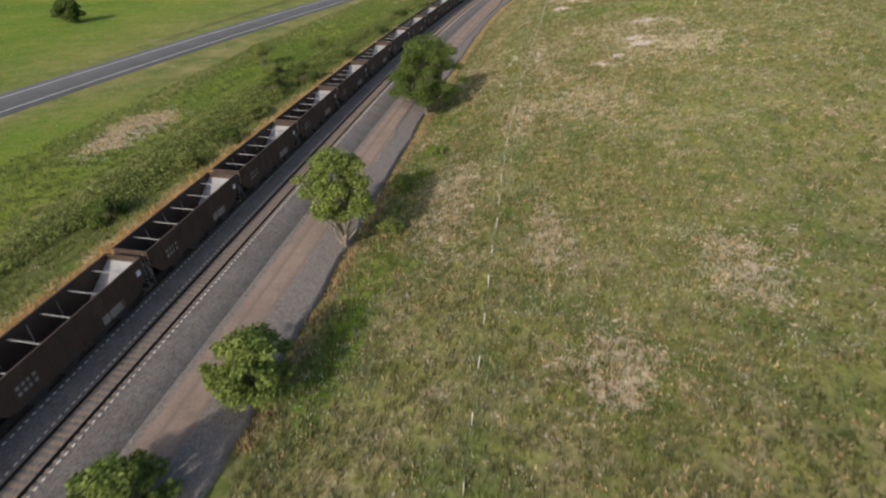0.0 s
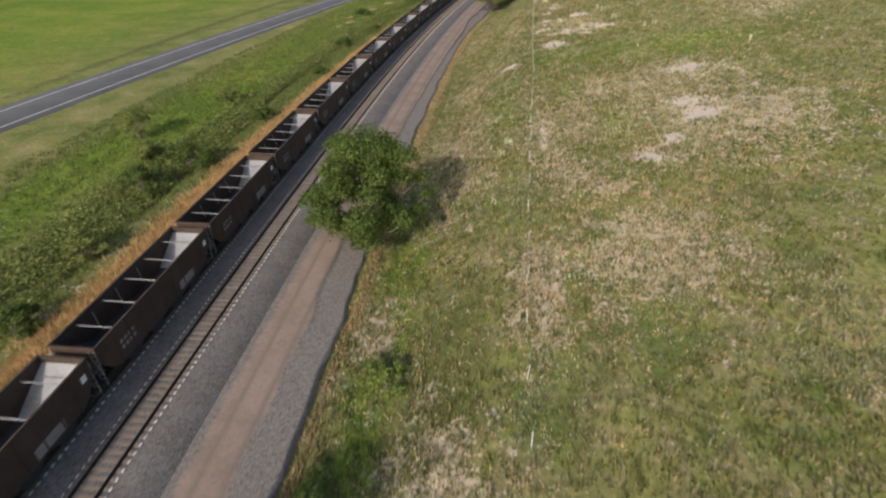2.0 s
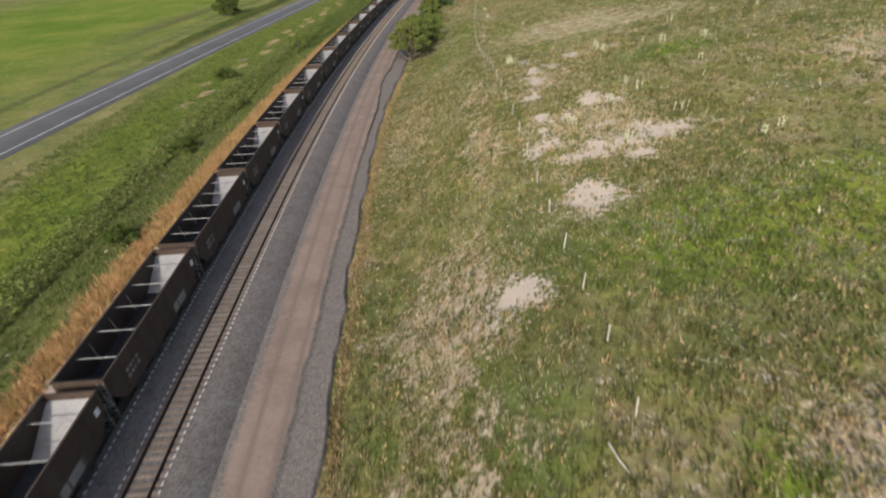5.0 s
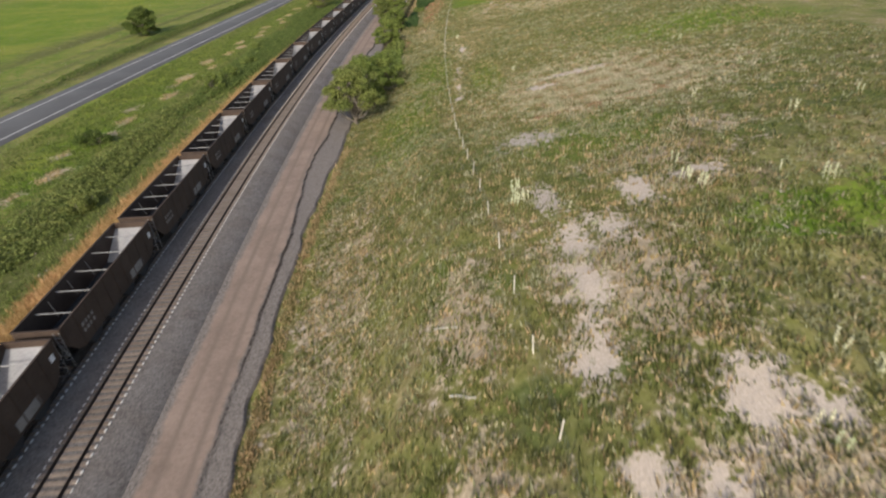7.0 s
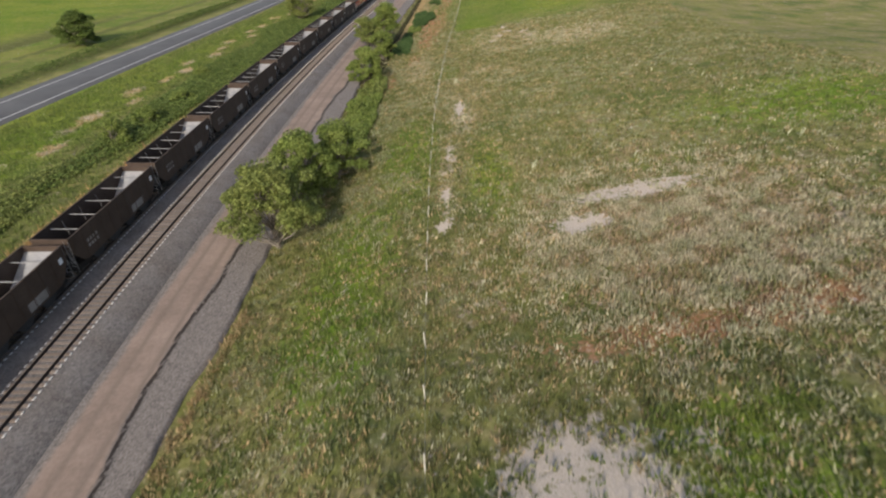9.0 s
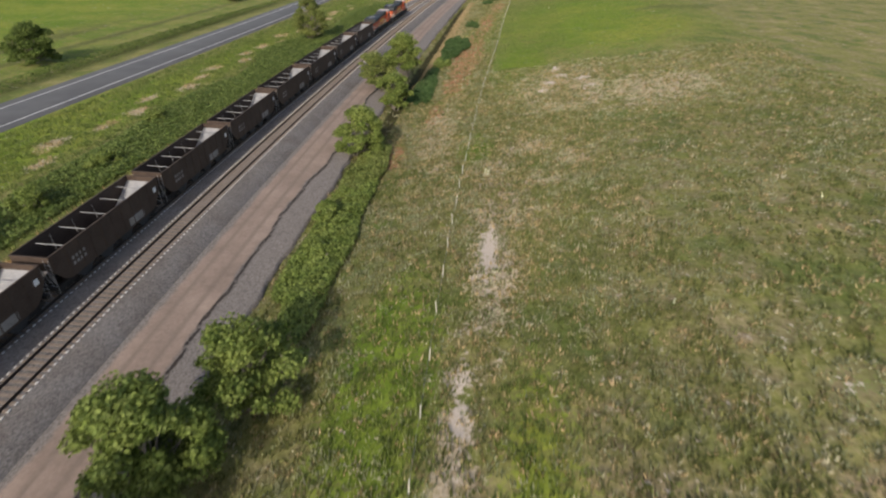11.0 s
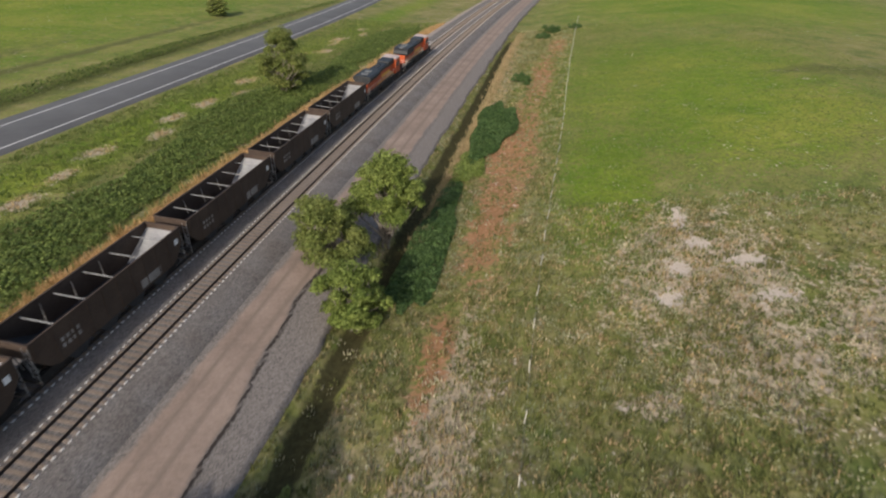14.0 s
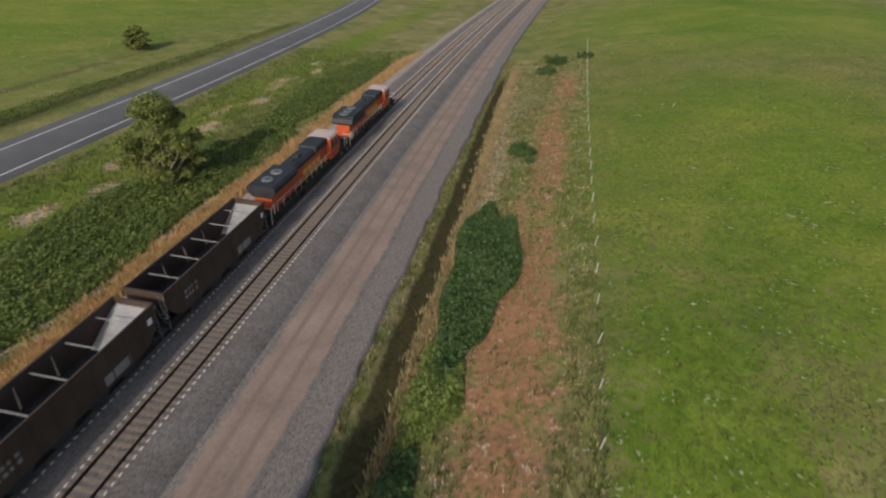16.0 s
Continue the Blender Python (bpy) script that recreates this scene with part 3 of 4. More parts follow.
for off in (-2.3, -10.2):
    ys = np.arange(-400, 900, 4.0)
    vv = np.concatenate([np.stack([road_x(ys) + off + d, ys, 0 * ys - 4.795], -1) for d in (0.0, 0.28)])
    n = len(ys)
    ff = np.stack([np.arange(n - 1), np.arange(n - 1) + n, np.arange(1, n) + n, np.arange(1, n)], -1)
    line = raw("edge_line", vv, ff, M_LINE, road)
    tagged(line, "white painted edge line")


# ---- railway ----
def rail_mesh(name, offset, parent):
    prof = [(-.075, -.172), (.075, -.172), (.03, -.14), (.012, -.13), (.012, -.05), (.037, -.035), (.037, 0), (-.037, 0), (-.037, -.035), (-.012, -.05), (-.012, -.13), (-.03, -.14)]
    ys = np.arange(-250, 700, 4.0)
    k = len(prof)
    vv = np.array([(float(curve_x(y)) + offset + px, y, pz) for y in ys for px, pz in prof])
    ii = np.arange(len(vv)).reshape(len(ys), k)
    ff = np.stack([ii[:-1], np.roll(ii, -1, 1)[:-1], np.roll(ii, -1, 1)[1:], ii[1:]], -1).reshape(-1, 4)
    return raw(name, vv, ff, M_RAIL, parent)


def sleeper_bm():
    bm = bmesh.new()
    prism_y(bm, [(-1.3, -.36), (1.3, -.36), (1.3, -.155), (.45, -.185), (-.45, -.185), (-1.3, -.155)], -.13, .13)
    return bm


def railway(offset, first, label):
    root = empty("railway_track", (0, 0, 0))
    tagged(root, label, "railway track", "railway tracks")
    rail_mesh("rail", offset - .7525, root)
    rail_mesh("rail", offset + .7525, root)
    bm = sleeper_bm()
    sl = part("sleeper", bm, M_SLEEPER, root)
    v0 = np.array([v.co[:] for v in sl.data.vertices])
    me = sl.data
    quads_ = [list(p.vertices) for p in me.polygons]
    ys = np.arange(-40, 620, 0.61)
    chosen = [y for y in ys if first <= y][:300]
    lo, hi = chosen[0], chosen[-1]
    sl.location = (float(curve_x(lo)) + offset, lo, 0)
    sl.rotation_euler = (0, 0, -math.atan(heading(lo)))
    for y in chosen[1:]:
        o = new("sleeper", me)
        o.parent = root
        o.location = (float(curve_x(y)) + offset + random.uniform(-.02, .02), y + random.uniform(-.02, .02), random.uniform(-.008, .008))
        o.rotation_euler = (0, 0, -math.atan(heading(y)) + random.uniform(-.01, .01))
    rest_me = bpy.data.meshes.new("sleeper_run")
    verts, faces = [], []
    for y in ys:
        if lo <= y <= hi:
            continue
        h = heading(y)
        c, sn = math.cos(-math.atan(h)), math.sin(-math.atan(h))
        b0 = len(verts)
        cx = float(curve_x(y)) + offset
        for vx, vy, vz in v0:
            verts.append((cx + vx * c - vy * sn, y + vx * sn + vy * c, vz))
        faces += [[b0 + i for i in q] for q in quads_]
    rest_me.from_pydata(verts, [], faces)
    rest_me.materials.append(M_SLEEPER)
    for mesh_, count in ((me, 1), (rest_me, len(verts) // len(v0))):
        mesh_.attributes.new("across", "FLOAT", "POINT").data.foreach_set("value", np.tile(v0[:, 0], count).astype(np.float32))
    o = new("sleeper_run", rest_me)
    o.parent = root
    o["kind"] = "stuff"
    return root



# ---- train ----
def truck(name, parent, yc, axles, pitch):
    """A wheel truck with side frames and wheelsets."""
    bm = bmesh.new()
    half = pitch * (axles - 1) / 2
    for sx in (-1, 1):
        prism(bm, [(yc - half - .7, .62), (yc - half - .5, .95), (yc + half + .5, .95), (yc + half + .7, .62), (yc + half + .3, .45), (yc, .36), (yc - half - .3, .45)], sx * 1.02 - .09, sx * 1.02 + .09)
    box(bm, -1.0, 1.0, yc - .25, yc + .25, .55, .95)
    t = part(name, bm, M_UNDER, parent)
    for i in range(axles):
        y = yc - half + i * pitch
        w = bmesh.new()
        for sx in (-1, 1):
            rod(w, (sx * .70, y, .48), (sx * .84, y, .48), .48, sides=18)
        rod(w, (-.7, y, .48), (.7, y, .48), .09, sides=8)
        part("wheelset", w, M_UNDER, t)
    return t


def locomotive(place, turn, rounded):
    """A six-axle diesel; its nose points to +y."""
    L = empty("diesel_locomotive", place, turn)
    tagged(L, "orange and black six-axle diesel locomotive on the far track", "locomotive", "locomotives of the coal train")
    h = 10.9
    part("underframe", boxes((-1.5, 1.5, -h, h, 1.25, 1.62), (-1.42, 1.42, -h - .12, -h + .1, .55, 1.4), (-1.42, 1.42, h - .1, h + .12, .45, 1.4)), M_UNDER, L)
    part("fuel_tank", prism_y(bmesh.new(), [(-1.4, 1.2), (1.4, 1.2), (1.4, .62), (1.05, .38), (-1.05, .38), (-1.4, .62)], -2.9, 2.9), M_UNDER, L)
    truck("truck", L, -6.7, 3, 1.95)
    truck("truck", L, 6.7, 3, 1.95)
    hood = part("hood", boxes((-.95, .95, -4.6, 5.2, 1.62, 4.0), bevel=.06), M_ORANGE, L, "orange engine hood side")
    part("hood_roof", prism_y(bmesh.new(), [(-1.0, 3.55), (-1.0, 4.02), (-.7, 4.28), (.7, 4.28), (1.0, 4.02), (1.0, 3.55)], -4.6, 5.2), M_BLACK, L, "sooty black hood roof")
    part("side_stripe", boxes((.951, .975, -4.4, 5.0, 1.75, 1.9), (-.975, -.951, -4.4, 5.0, 1.75, 1.9)), M_YELLOW, L, "yellow stripe")
    for y in (-1.9, -.6, .7, 2.0):
        part("side_emblem", boxes((.951, .972, y, y + 1.0, 2.35, 2.95)), M_YELLOW, L, "worn yellow emblem block")
    part("rear_hood", boxes((-.98, .98, -9.6, -4.6, 1.62, 3.35), bevel=.05), M_ORANGE, L, "orange rear hood")
    if rounded:
        ends = [(-9.7, 3.3), (-9.95, 3.6), (-9.7, 4.15), (-9.2, 4.5), (-8.6, 4.6), (-5.4, 4.6), (-4.8, 4.35), (-4.5, 3.9), (-4.6, 3.3)]
        part("radiator_housing", prism(bmesh.new(), ends, -1.5, 1.5), M_BLACK, L, "black flared radiator housing")
    else:
        part("radiator_housing", prism_y(bmesh.new(), [(-.98, 3.1), (-1.55, 3.75), (-1.55, 4.15), (-1.3, 4.4), (1.3, 4.4), (1.55, 4.15), (1.55, 3.75), (.98, 3.1)], -9.9, -4.4), M_BLACK, L, "black flared radiator wings")
    fy = [-8.9, -7.4, -5.9] if rounded else [-8.2, -6.2]
    top = 4.6 if rounded else 4.4
    for y in fy:
        f = part("roof_fan", rod(bmesh.new(), (0, y, top), (0, y, top + .12), .62, sides=20), M_GREY, L, "grey radiator fan")
        bm = bmesh.new()
        for k in range(4):
            rod(bm, (.58 * math.cos(k * .785), y + .58 * math.sin(k * .785), top + .13), (-.58 * math.cos(k * .785), y - .58 * math.sin(k * .785), top + .13), .025)
        part("fan_guard", bm, M_BLACK, f)
    part("brake_housing", boxes((-1.15, 1.15, 1.6, 5.1, 3.7, 4.5), bevel=.12), M_BLACK, L, "black dynamic brake box")
    part("exhaust_stack", boxes((-.35, .35, -1.6, -.6, 4.25, 4.5), (-.25, .25, -2.9, -2.2, 4.25, 4.38), bevel=.03), M_BLACK, L)
    cab = part("cab", prism(bmesh.new(), [(5.2, 1.62), (8.0, 1.62), (8.0, 3.2), (7.75, 4.25), (5.3, 4.25), (5.2, 4.1)], -1.5, 1.5), M_ORANGE, L, "orange driving cab")
    part("cab_roof", prism_y(bmesh.new(), [(-1.52, 4.22), (-1.3, 4.48), (1.3, 4.48), (1.52, 4.22)], 5.2, 7.85), M_ROOFWHITE, L, "pale cab roof")
    for sx in (-1, 1):
        part("side_window", boxes((sx * 1.5 - .02, sx * 1.5 + .02, 5.6, 6.5, 2.9, 3.7)), M_GLASS, cab)
        part("side_window", boxes((sx * 1.5 - .02, sx * 1.5 + .02, 6.7, 7.6, 2.9, 3.7)), M_GLASS, cab)
        part("windscreen", prism(bmesh.new(), [(8.0, 3.22), (8.03, 3.22), (7.83, 4.05), (7.80, 4.05)], sx * .75 - .55, sx * .75 + .55), M_GLASS, cab)
    part("nose", prism(bmesh.new(), [(8.0, 1.62), (9.5, 1.62), (9.55, 2.5), (9.1, 3.1), (8.0, 3.2)], -1.05, 1.05), M_ORANGE, L, "orange short nose")
    part("headlight", boxes((-.3, .3, 9.15, 9.4, 2.78, 3.0), bevel=.04), M_ROOFWHITE, L)
    bm = bmesh.new()
    for sx in (-1, 1):
        for y in np.arange(-9.5, 5.1, 1.46):
            rod(bm, (sx * 1.45, y, 1.6), (sx * 1.45, y, 2.65), .022)
        rod(bm, (sx * 1.45, -9.5, 2.65), (sx * 1.45, 5.1, 2.65), .022)
        for y0, y1 in ((-10.9, -10.2), (10.9, 10.2)):
            rod(bm, (sx * 1.45, y0, .7), (sx * 1.45, y0, 2.5), .04)
            rod(bm, (sx * 1.45, y0, 2.5), (sx * 1.45, y1, 2.7), .04)
            rod(bm, (sx * 1.45, y1, 1.5), (sx * 1.45, y1, 2.7), .04)
            rod(bm, (sx * 1.3, y0, 2.5), (sx * .4, y0, 2.5), .03)
    part("handrail", bm, M_RAILING, L, "pale painted handrails")
    for y0 in (-10.75, 10.45):
        for sx in (-1, 1):
            for z in (.45, .8, 1.12):
                part("step", boxes((sx * 1.35 - .2, sx * 1.35 + .2, y0 - .02, y0 + .32, z, z + .05)), M_UNDER, L)
    part("coupler", boxes((-.16, .16, -h - .55, -h, .7, 1.0), bevel=.03), M_UNDER, L)
    part("coupler", boxes((-.16, .16, h, h + .42, .7, 1.0), bevel=.03), M_UNDER, L)
    return L


def hopper():
    """An open-topped coal hopper; its front points to +y."""
    R = empty("coal_hopper", (0, 0, 0))
    h, w, top, low = 7.75, 1.58, 3.95, 1.15
    bm = bmesh.new()
    for sx in (-1, 1):
        prism(bm, [(-h, 2.6), (-h + .9, low + .35), (-h + 1.6, low), (h - 1.6, low), (h - .9, low + .35), (h, 2.6), (h, top), (-h, top)], sx * w - .03, sx * w + .03)
    part("side_plate", bm, M_HOPPER, R, "dark brown side plates")
    bm = bmesh.new()
    for sx in (-1, 1):
        box(bm, sx * w - .07, sx * w + .07, -h - .05, h + .05, top, top + .10)
    for sy in (-1, 1):
        box(bm, -w - .07, w + .07, sy * h - .07, sy * h + .07, top, top + .10)
    part("top_chord", bm, M_HOPPER, R)
    for sx in (-1, 1):
        for y in np.linspace(-h + .3, h - .3, 11):
            z0 = low + .1 if abs(y) < h - 1.4 else 2.5
            part("side_rib", boxes((w + .03 if sx > 0 else -w - .07, w + .07 if sx > 0 else -w - .03, y - .05, y + .05, z0, top)), M_HOPPER, R)
    for sy in (-1, 1):
        # the front sheet faces the sun: its brightness is painted as paler steel
        m = M_SLOPE_LIT if sy > 0 else M_INSIDE
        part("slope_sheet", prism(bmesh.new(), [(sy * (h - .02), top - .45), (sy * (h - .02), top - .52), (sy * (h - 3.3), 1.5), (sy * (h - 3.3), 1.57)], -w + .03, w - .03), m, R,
             "slope sheet with sunlight put into its pale colour" if sy > 0 else "coal-black slope sheet")
        part("end_plate", boxes((-w, w, sy * h - .03, sy * h + .03, 2.75, top)), M_HOPPER, R)
        bm = bmesh.new()
        for x in (-1.1, -.55, 0, .55, 1.1):
            rod(bm, (x, sy * (h - .05), 2.8), (x, sy * (h - .35), 1.3), .05)
        for z in (1.35, 1.75, 2.15, 2.55, 2.95, 3.35):
            rod(bm, (1.15, sy * (h + .06), z), (1.55, sy * (h + .06), z), .022)
        for x in (1.15, 1.55):
            rod(bm, (x, sy * (h + .06), .7), (x, sy * (h + .06), 3.8), .022)
        part("end_ladder", bm, M_BAR, R, "pale end posts and ladder")
        part("end_sill", boxes((-1.5, 1.5, sy * h - .3, sy * h + .12, 1.0, 1.3), (-.3, .3, sy * (h - 1.8) - 1.8, sy * (h - 1.8) + 1.8, .85, 1.2)), M_UNDER, R)
        part("coupler", boxes((-.15, .15, min(sy * h, sy * (h + .42)), max(sy * h, sy * (h + .42)), .75, 1.0)), M_UNDER, R)
    bm = bmesh.new()
    for k in range(4):
        y = -4.45 + 2.97 * k
        prism(bm, [(y - 1.48, 1.7), (y - .5, .45), (y + .5, .45), (y + 1.48, 1.7)], -w + .05, w - .05)
    part("discharge_chute", bm, M_INSIDE, R, "black sloped discharge chutes")
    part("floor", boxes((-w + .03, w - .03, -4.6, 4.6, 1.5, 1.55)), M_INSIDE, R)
    for y in (-5.2, -2.4, .4, 3.2, 5.9):
        part("cross_bar", rod(bmesh.new(), (-w, y, top - .35), (w, y, top - .35), .045), M_BAR, R, "pale steel cross bar")
    for y in (-3.8, -1.0, 1.8):
        part("brace", rod(bmesh.new(), (-w + .05, y + .2, top - .4), (-.9, y - .3, top - 1.5), .025), M_SCUFF, R)
    part("placard", boxes((w + .075, w + .09, h - 1.0, h - .55, 2.75, 3.25)), M_PLACARD, R, "white square placard")
    part("scuffed_patch", boxes((w + .032, w + .045, 2.2, 4.6, 1.35, 2.1)), M_SCUFF, R, "pale overpainted patch")
    for y in (-5.6, -5.15, -4.7, -4.25):
        for z in (2.0, 2.5):
            part("lettering_bar", boxes((w + .032, w + .043, y, y + .26, z, z + .3)), M_SCUFF, R, "illegible pale lettering")
    truck("truck", R, -h + 1.75, 2, 1.78)
    truck("truck", R, h - 1.75, 2, 1.78)
    return tagged(R, "dark brown open-top coal hopper, empty, in the train", "hopper car", "hopper cars of the coal train")


def on_far_track(y):
    return Matrix.Translation((float(curve_x(y)) - FAR_TRACK, y, 0)) @ Matrix.Rotation(-math.atan(heading(y)), 4, "Z")


NOSE_Y = 423.0
for i, rounded in enumerate((True, False)):
    m = on_far_track(NOSE_Y - 11.3 - 22.7 * i)
    locomotive(m.translation, m.to_euler().z, rounded)
first = hopper()
y = NOSE_Y - 2 * 22.7 - 8.3
first.matrix_world = on_far_track(y)
for k in range(1, 28):
    copy_thing(first, on_far_track(y - 16.4 * k))

railway(0.0, 70.0, "near railway track with concrete sleepers and dark rails")
railway(-FAR_TRACK, 392.0, "far railway track with concrete sleepers, the train standing on it")


# ---- plants ----
def leaf_cloud(rng, lobes, count, size):
    """Small folded leaf sprays spread over the skins of several lobes: verts and triangles."""
    vol = np.array([l[3] * l[3] for l in lobes])
    pick = rng.choice(len(lobes), count, p=vol / vol.sum())
    lob = np.array(lobes)[pick]
    d = rng.normal(size=(count, 3))
    d[:, 2] = np.abs(d[:, 2]) * 0.9 - 0.35 * (rng.random(count) < 0.6)
    d /= np.linalg.norm(d, axis=1)[:, None]
    rad = lob[:, 3] * (0.30 + 0.95 * rng.random(count) ** 0.75) * (1 + 0.16 * np.sin(d[:, 0] * 5 + pick) * np.cos(d[:, 2] * 6 + pick))
    c = lob[:, :3] + d * rad[:, None] * np.array([1, 1, 0.82])
    n = d + 0.7 * rng.normal(size=(count, 3))
    n /= np.linalg.norm(n, axis=1)[:, None]
    u = np.cross(n, rng.normal(size=(count, 3)))
    u /= np.linalg.norm(u, axis=1)[:, None]
    w = np.cross(n, u)
    sz = size * (0.6 + 0.8 * rng.random(count))[:, None]
    v = np.stack([c - u * sz, c + w * sz * .55 + n * sz * .15, c + u * sz, c - w * sz * .55 + n * sz * .15], 1).reshape(-1, 3)
    b = np.arange(count)[:, None] * 4
    f = np.concatenate([b + [0, 1, 2], b + [0, 2, 3]], 0)
    return v, f


def limb(bm, a, b, r0, r1, rng, bits=4):
    a, b = Vector(a), Vector(b)
    last, lr = a, r0
    for i in range(1, bits + 1):
        t = i / bits
        p = a.lerp(b, t) + Vector(rng.normal(0, 0.06 * (b - a).length * (t < 1), 3))
        r = r0 + (r1 - r0) * t
        rod(bm, last, p, lr, r, 7)
        last, lr = p, r


def tree(s, y, height, radius, leaves, seed, label, count=5200, trunks=1, low=0.3, size=0.30, kind="tree", lean=(0, 0)):
    rng = np.random.default_rng(seed)
    base = at(s, y)
    root = empty("tree" if kind == "tree" else "bush", base)
    tagged(root, label, kind, "trees along the track" if kind == "tree" else "bushes along the track")
    lobes = []
    bm = bmesh.new()
    K = 44 if kind == "tree" else 12
    for k in range(K):
        ang = k * 2.4 + rng.random()
        t = k / (K - 1.0)
        z = height * (low + (0.86 - low) * t)
        out = radius * 0.82 * math.sqrt(max(0.02, 1 - (abs(t - 0.35) / 0.72) ** 2)) * (0.3 + .9 * rng.random())
        r = radius * (0.13 + 0.17 * rng.random()) * (1.05 - 0.3 * t)
        c = (out * math.cos(ang) + lean[0] * t, out * math.sin(ang) + lean[1] * t, z)
        lobes.append((*c, r))
        stem = (rng.normal(0, .15), rng.normal(0, .15), height * max(.05, low * .8 * t + .04))
        limb(bm, stem, c, 0.012 * height * (1.1 - .5 * t), 0.02, rng, 3)
    lobes.append((lean[0], lean[1], height * (1 - radius * .4 / height), radius * .42))
    for k in range(trunks):
        o = Vector((rng.normal(0, .25), rng.normal(0, .25), 0)) * (trunks > 1)
        limb(bm, o - Vector((0, 0, .3)), (o.x * 3 + lean[0] * .7, o.y * 3 + lean[1] * .7, height * .8), 0.022 * height / math.sqrt(trunks), 0.04, rng, 5)
    for l in lobes[::2]:
        for _ in range(2):
            d = Vector(rng.normal(0, 1, 3)).normalized()
            c = Vector(l[:3])
            limb(bm, c, c + d * l[3] * 1.3, .035, .008, rng, 2)
    part("trunk", bm, M_BARK, root, "grey bark trunk with limbs")
    v, f = leaf_cloud(rng, lobes, int(count * 3.4), size * .48)
    raw("crown", v, f, leaves, root)
    return root


tree(10.6, 88.3, 13.2, 6.3, M_LEAF_DARK, 3, "large spreading dark-green tree beside the dirt road", 14000, trunks=2, low=.24, size=.27)
tree(10.4, 45.0, 11.2, 3.9, M_LEAF_BRIGHT, 4, "slender yellow-green tree with a bare lower trunk", 5200, low=.42, lean=(-.8, .4))
tree(10.4, 24.2, 6.7, 3.3, M_LEAF_BRIGHT, 5, "ragged yellow-green tree with bare grey twigs", 3400, trunks=3, low=.25)
tree(7.1, 14.7, 5.1, 2.6, M_LEAF_BRIGHT, 6, "small yellow-green tree at the road edge", 2600, trunks=2, low=.2)
tree(12.4, 236.0, 9.8, 4.8, M_LEAF_OLIVE, 7, "leaning light-green tree beside the dirt road", 6400, trunks=3, low=.36)
tree(12.9, 246.0, 9.0, 3.8, M_LEAF_BRIGHT, 8, "bushy light-green tree in the roadside row", 6200, trunks=2, low=.2)
tree(16.1, 252.0, 7.6, 3.6, M_LEAF_BRIGHT, 9, "rounded green tree behind the light-green pair", 4600, low=.2)
tree(13.1, 299.9, 7.8, 3.8, M_LEAF_BRIGHT, 10, "rounded green tree over the ditch", 6200, trunks=3, low=.15)
tree(13.3, 323.2, 6.9, 3.2, M_LEAF_BRIGHT, 11, "bright yellow-green bushy tree over the ditch", 5600, trunks=2, low=.15)
tree(9.7, 330.5, 7.9, 3.5, M_LEAF_OLIVE, 12, "wide olive-green tree with bare twigs", 4800, trunks=2, low=.3, lean=(-1.6, 0))
tree(12.7, 336.1, 11.0, 4.0, M_LEAF_BRIGHT, 13, "tall green tree with two pale trunks", 7600, trunks=2, low=.42)
tree(-26.6, 397.0, 13.0, 4.9, M_LEAF_OLIVE, 14, "grey-olive tree between the highway and the railway", 8000, trunks=3, low=.14, size=.36)
tree(-80.0, 364.0, 9.5, 5.6, M_LEAF_DARK, 15, "broad dark shrub tree beyond the highway", 6000, trunks=3, low=.1, size=.45)
tree(-126.0, 167.0, 8.0, 4.6, M_LEAF_DARK, 44, "dark tree in the field beyond the highway", 4200, trunks=3, low=.12, size=.45)
tree(-89.0, 480.0, 6.2, 3.5, M_LEAF_OLIVE, 45, "pale shrubby tree in the far pasture", 3600, trunks=3, low=.12, size=.45)
BUSHES = [(-37.3, 124.5, 5.6, 3.9, 0), (-30.1, 115.1, 3.5, 3.3, 0), (-22.2, 112.8, 4.7, 3.6, 1), (-25.0, 104.7, 4.1, 3.2, 1), (-19.2, 133.6, 2.7, 2.4, 1), (-31.0, 144.0, 3.2, 3.0, 0), (-25.7, 278.9, 4.0, 3.5, 2), (-24.3, 287.9, 3.1, 2.9, 2), (-35.4, 247.5, 2.6, 3.3, 1), (-24.4, 196.5, 2.4, 2.7, 1), (-19.9, 164.9, 2.2, 2.4, 1), (-19.5, 76.0, 2.9, 2.7, 1), (-20.7, 66.4, 2.5, 2.7, 0), (-21.7, 88.6, 3.4, 2.7, 0), (-23.0, 51.5, 2.7, 2.9, 1), (-22.6, 219.5, 2.2, 2.5, 0), (13.8, 279.8, 2.4, 2.2, 2), (15.4, 271.0, 2.1, 1.9, 2), (14.3, 285.1, 1.9, 1.8, 2), (15.2, 69.5, 1.8, 1.8, 2), (12.8, 60.1, 1.9, 1.7, 2), (14.2, 48.9, 1.9, 1.8, 0), (-24.7, 301.2, 2.2, 2.6, 2), (-29.1, 322.3, 2.0, 2.6, 2), (21.0, 404.9, 1.8, 2.6, 3), (23.8, 463.8, 2.0, 3.6, 3), (22.2, 454.0, 1.6, 2.4, 3), (30.8, 466.0, 1.4, 2.2, 3)]
for i, (s, y, hh, rr, c) in enumerate(BUSHES):
    tree(s, y, hh, rr, (M_LEAF_OLIVE, M_LEAF_DARK, M_LEAF_BRIGHT, M_LEAF_BLUE)[c], 60 + i,
         ("greyish olive bush in rough grass", "dark-green bush in rough grass", "bright green bush in rough grass", "low deep-green shrub beside the red soil")[c],
         1500, trunks=3, low=.2, size=.26, kind="bush")


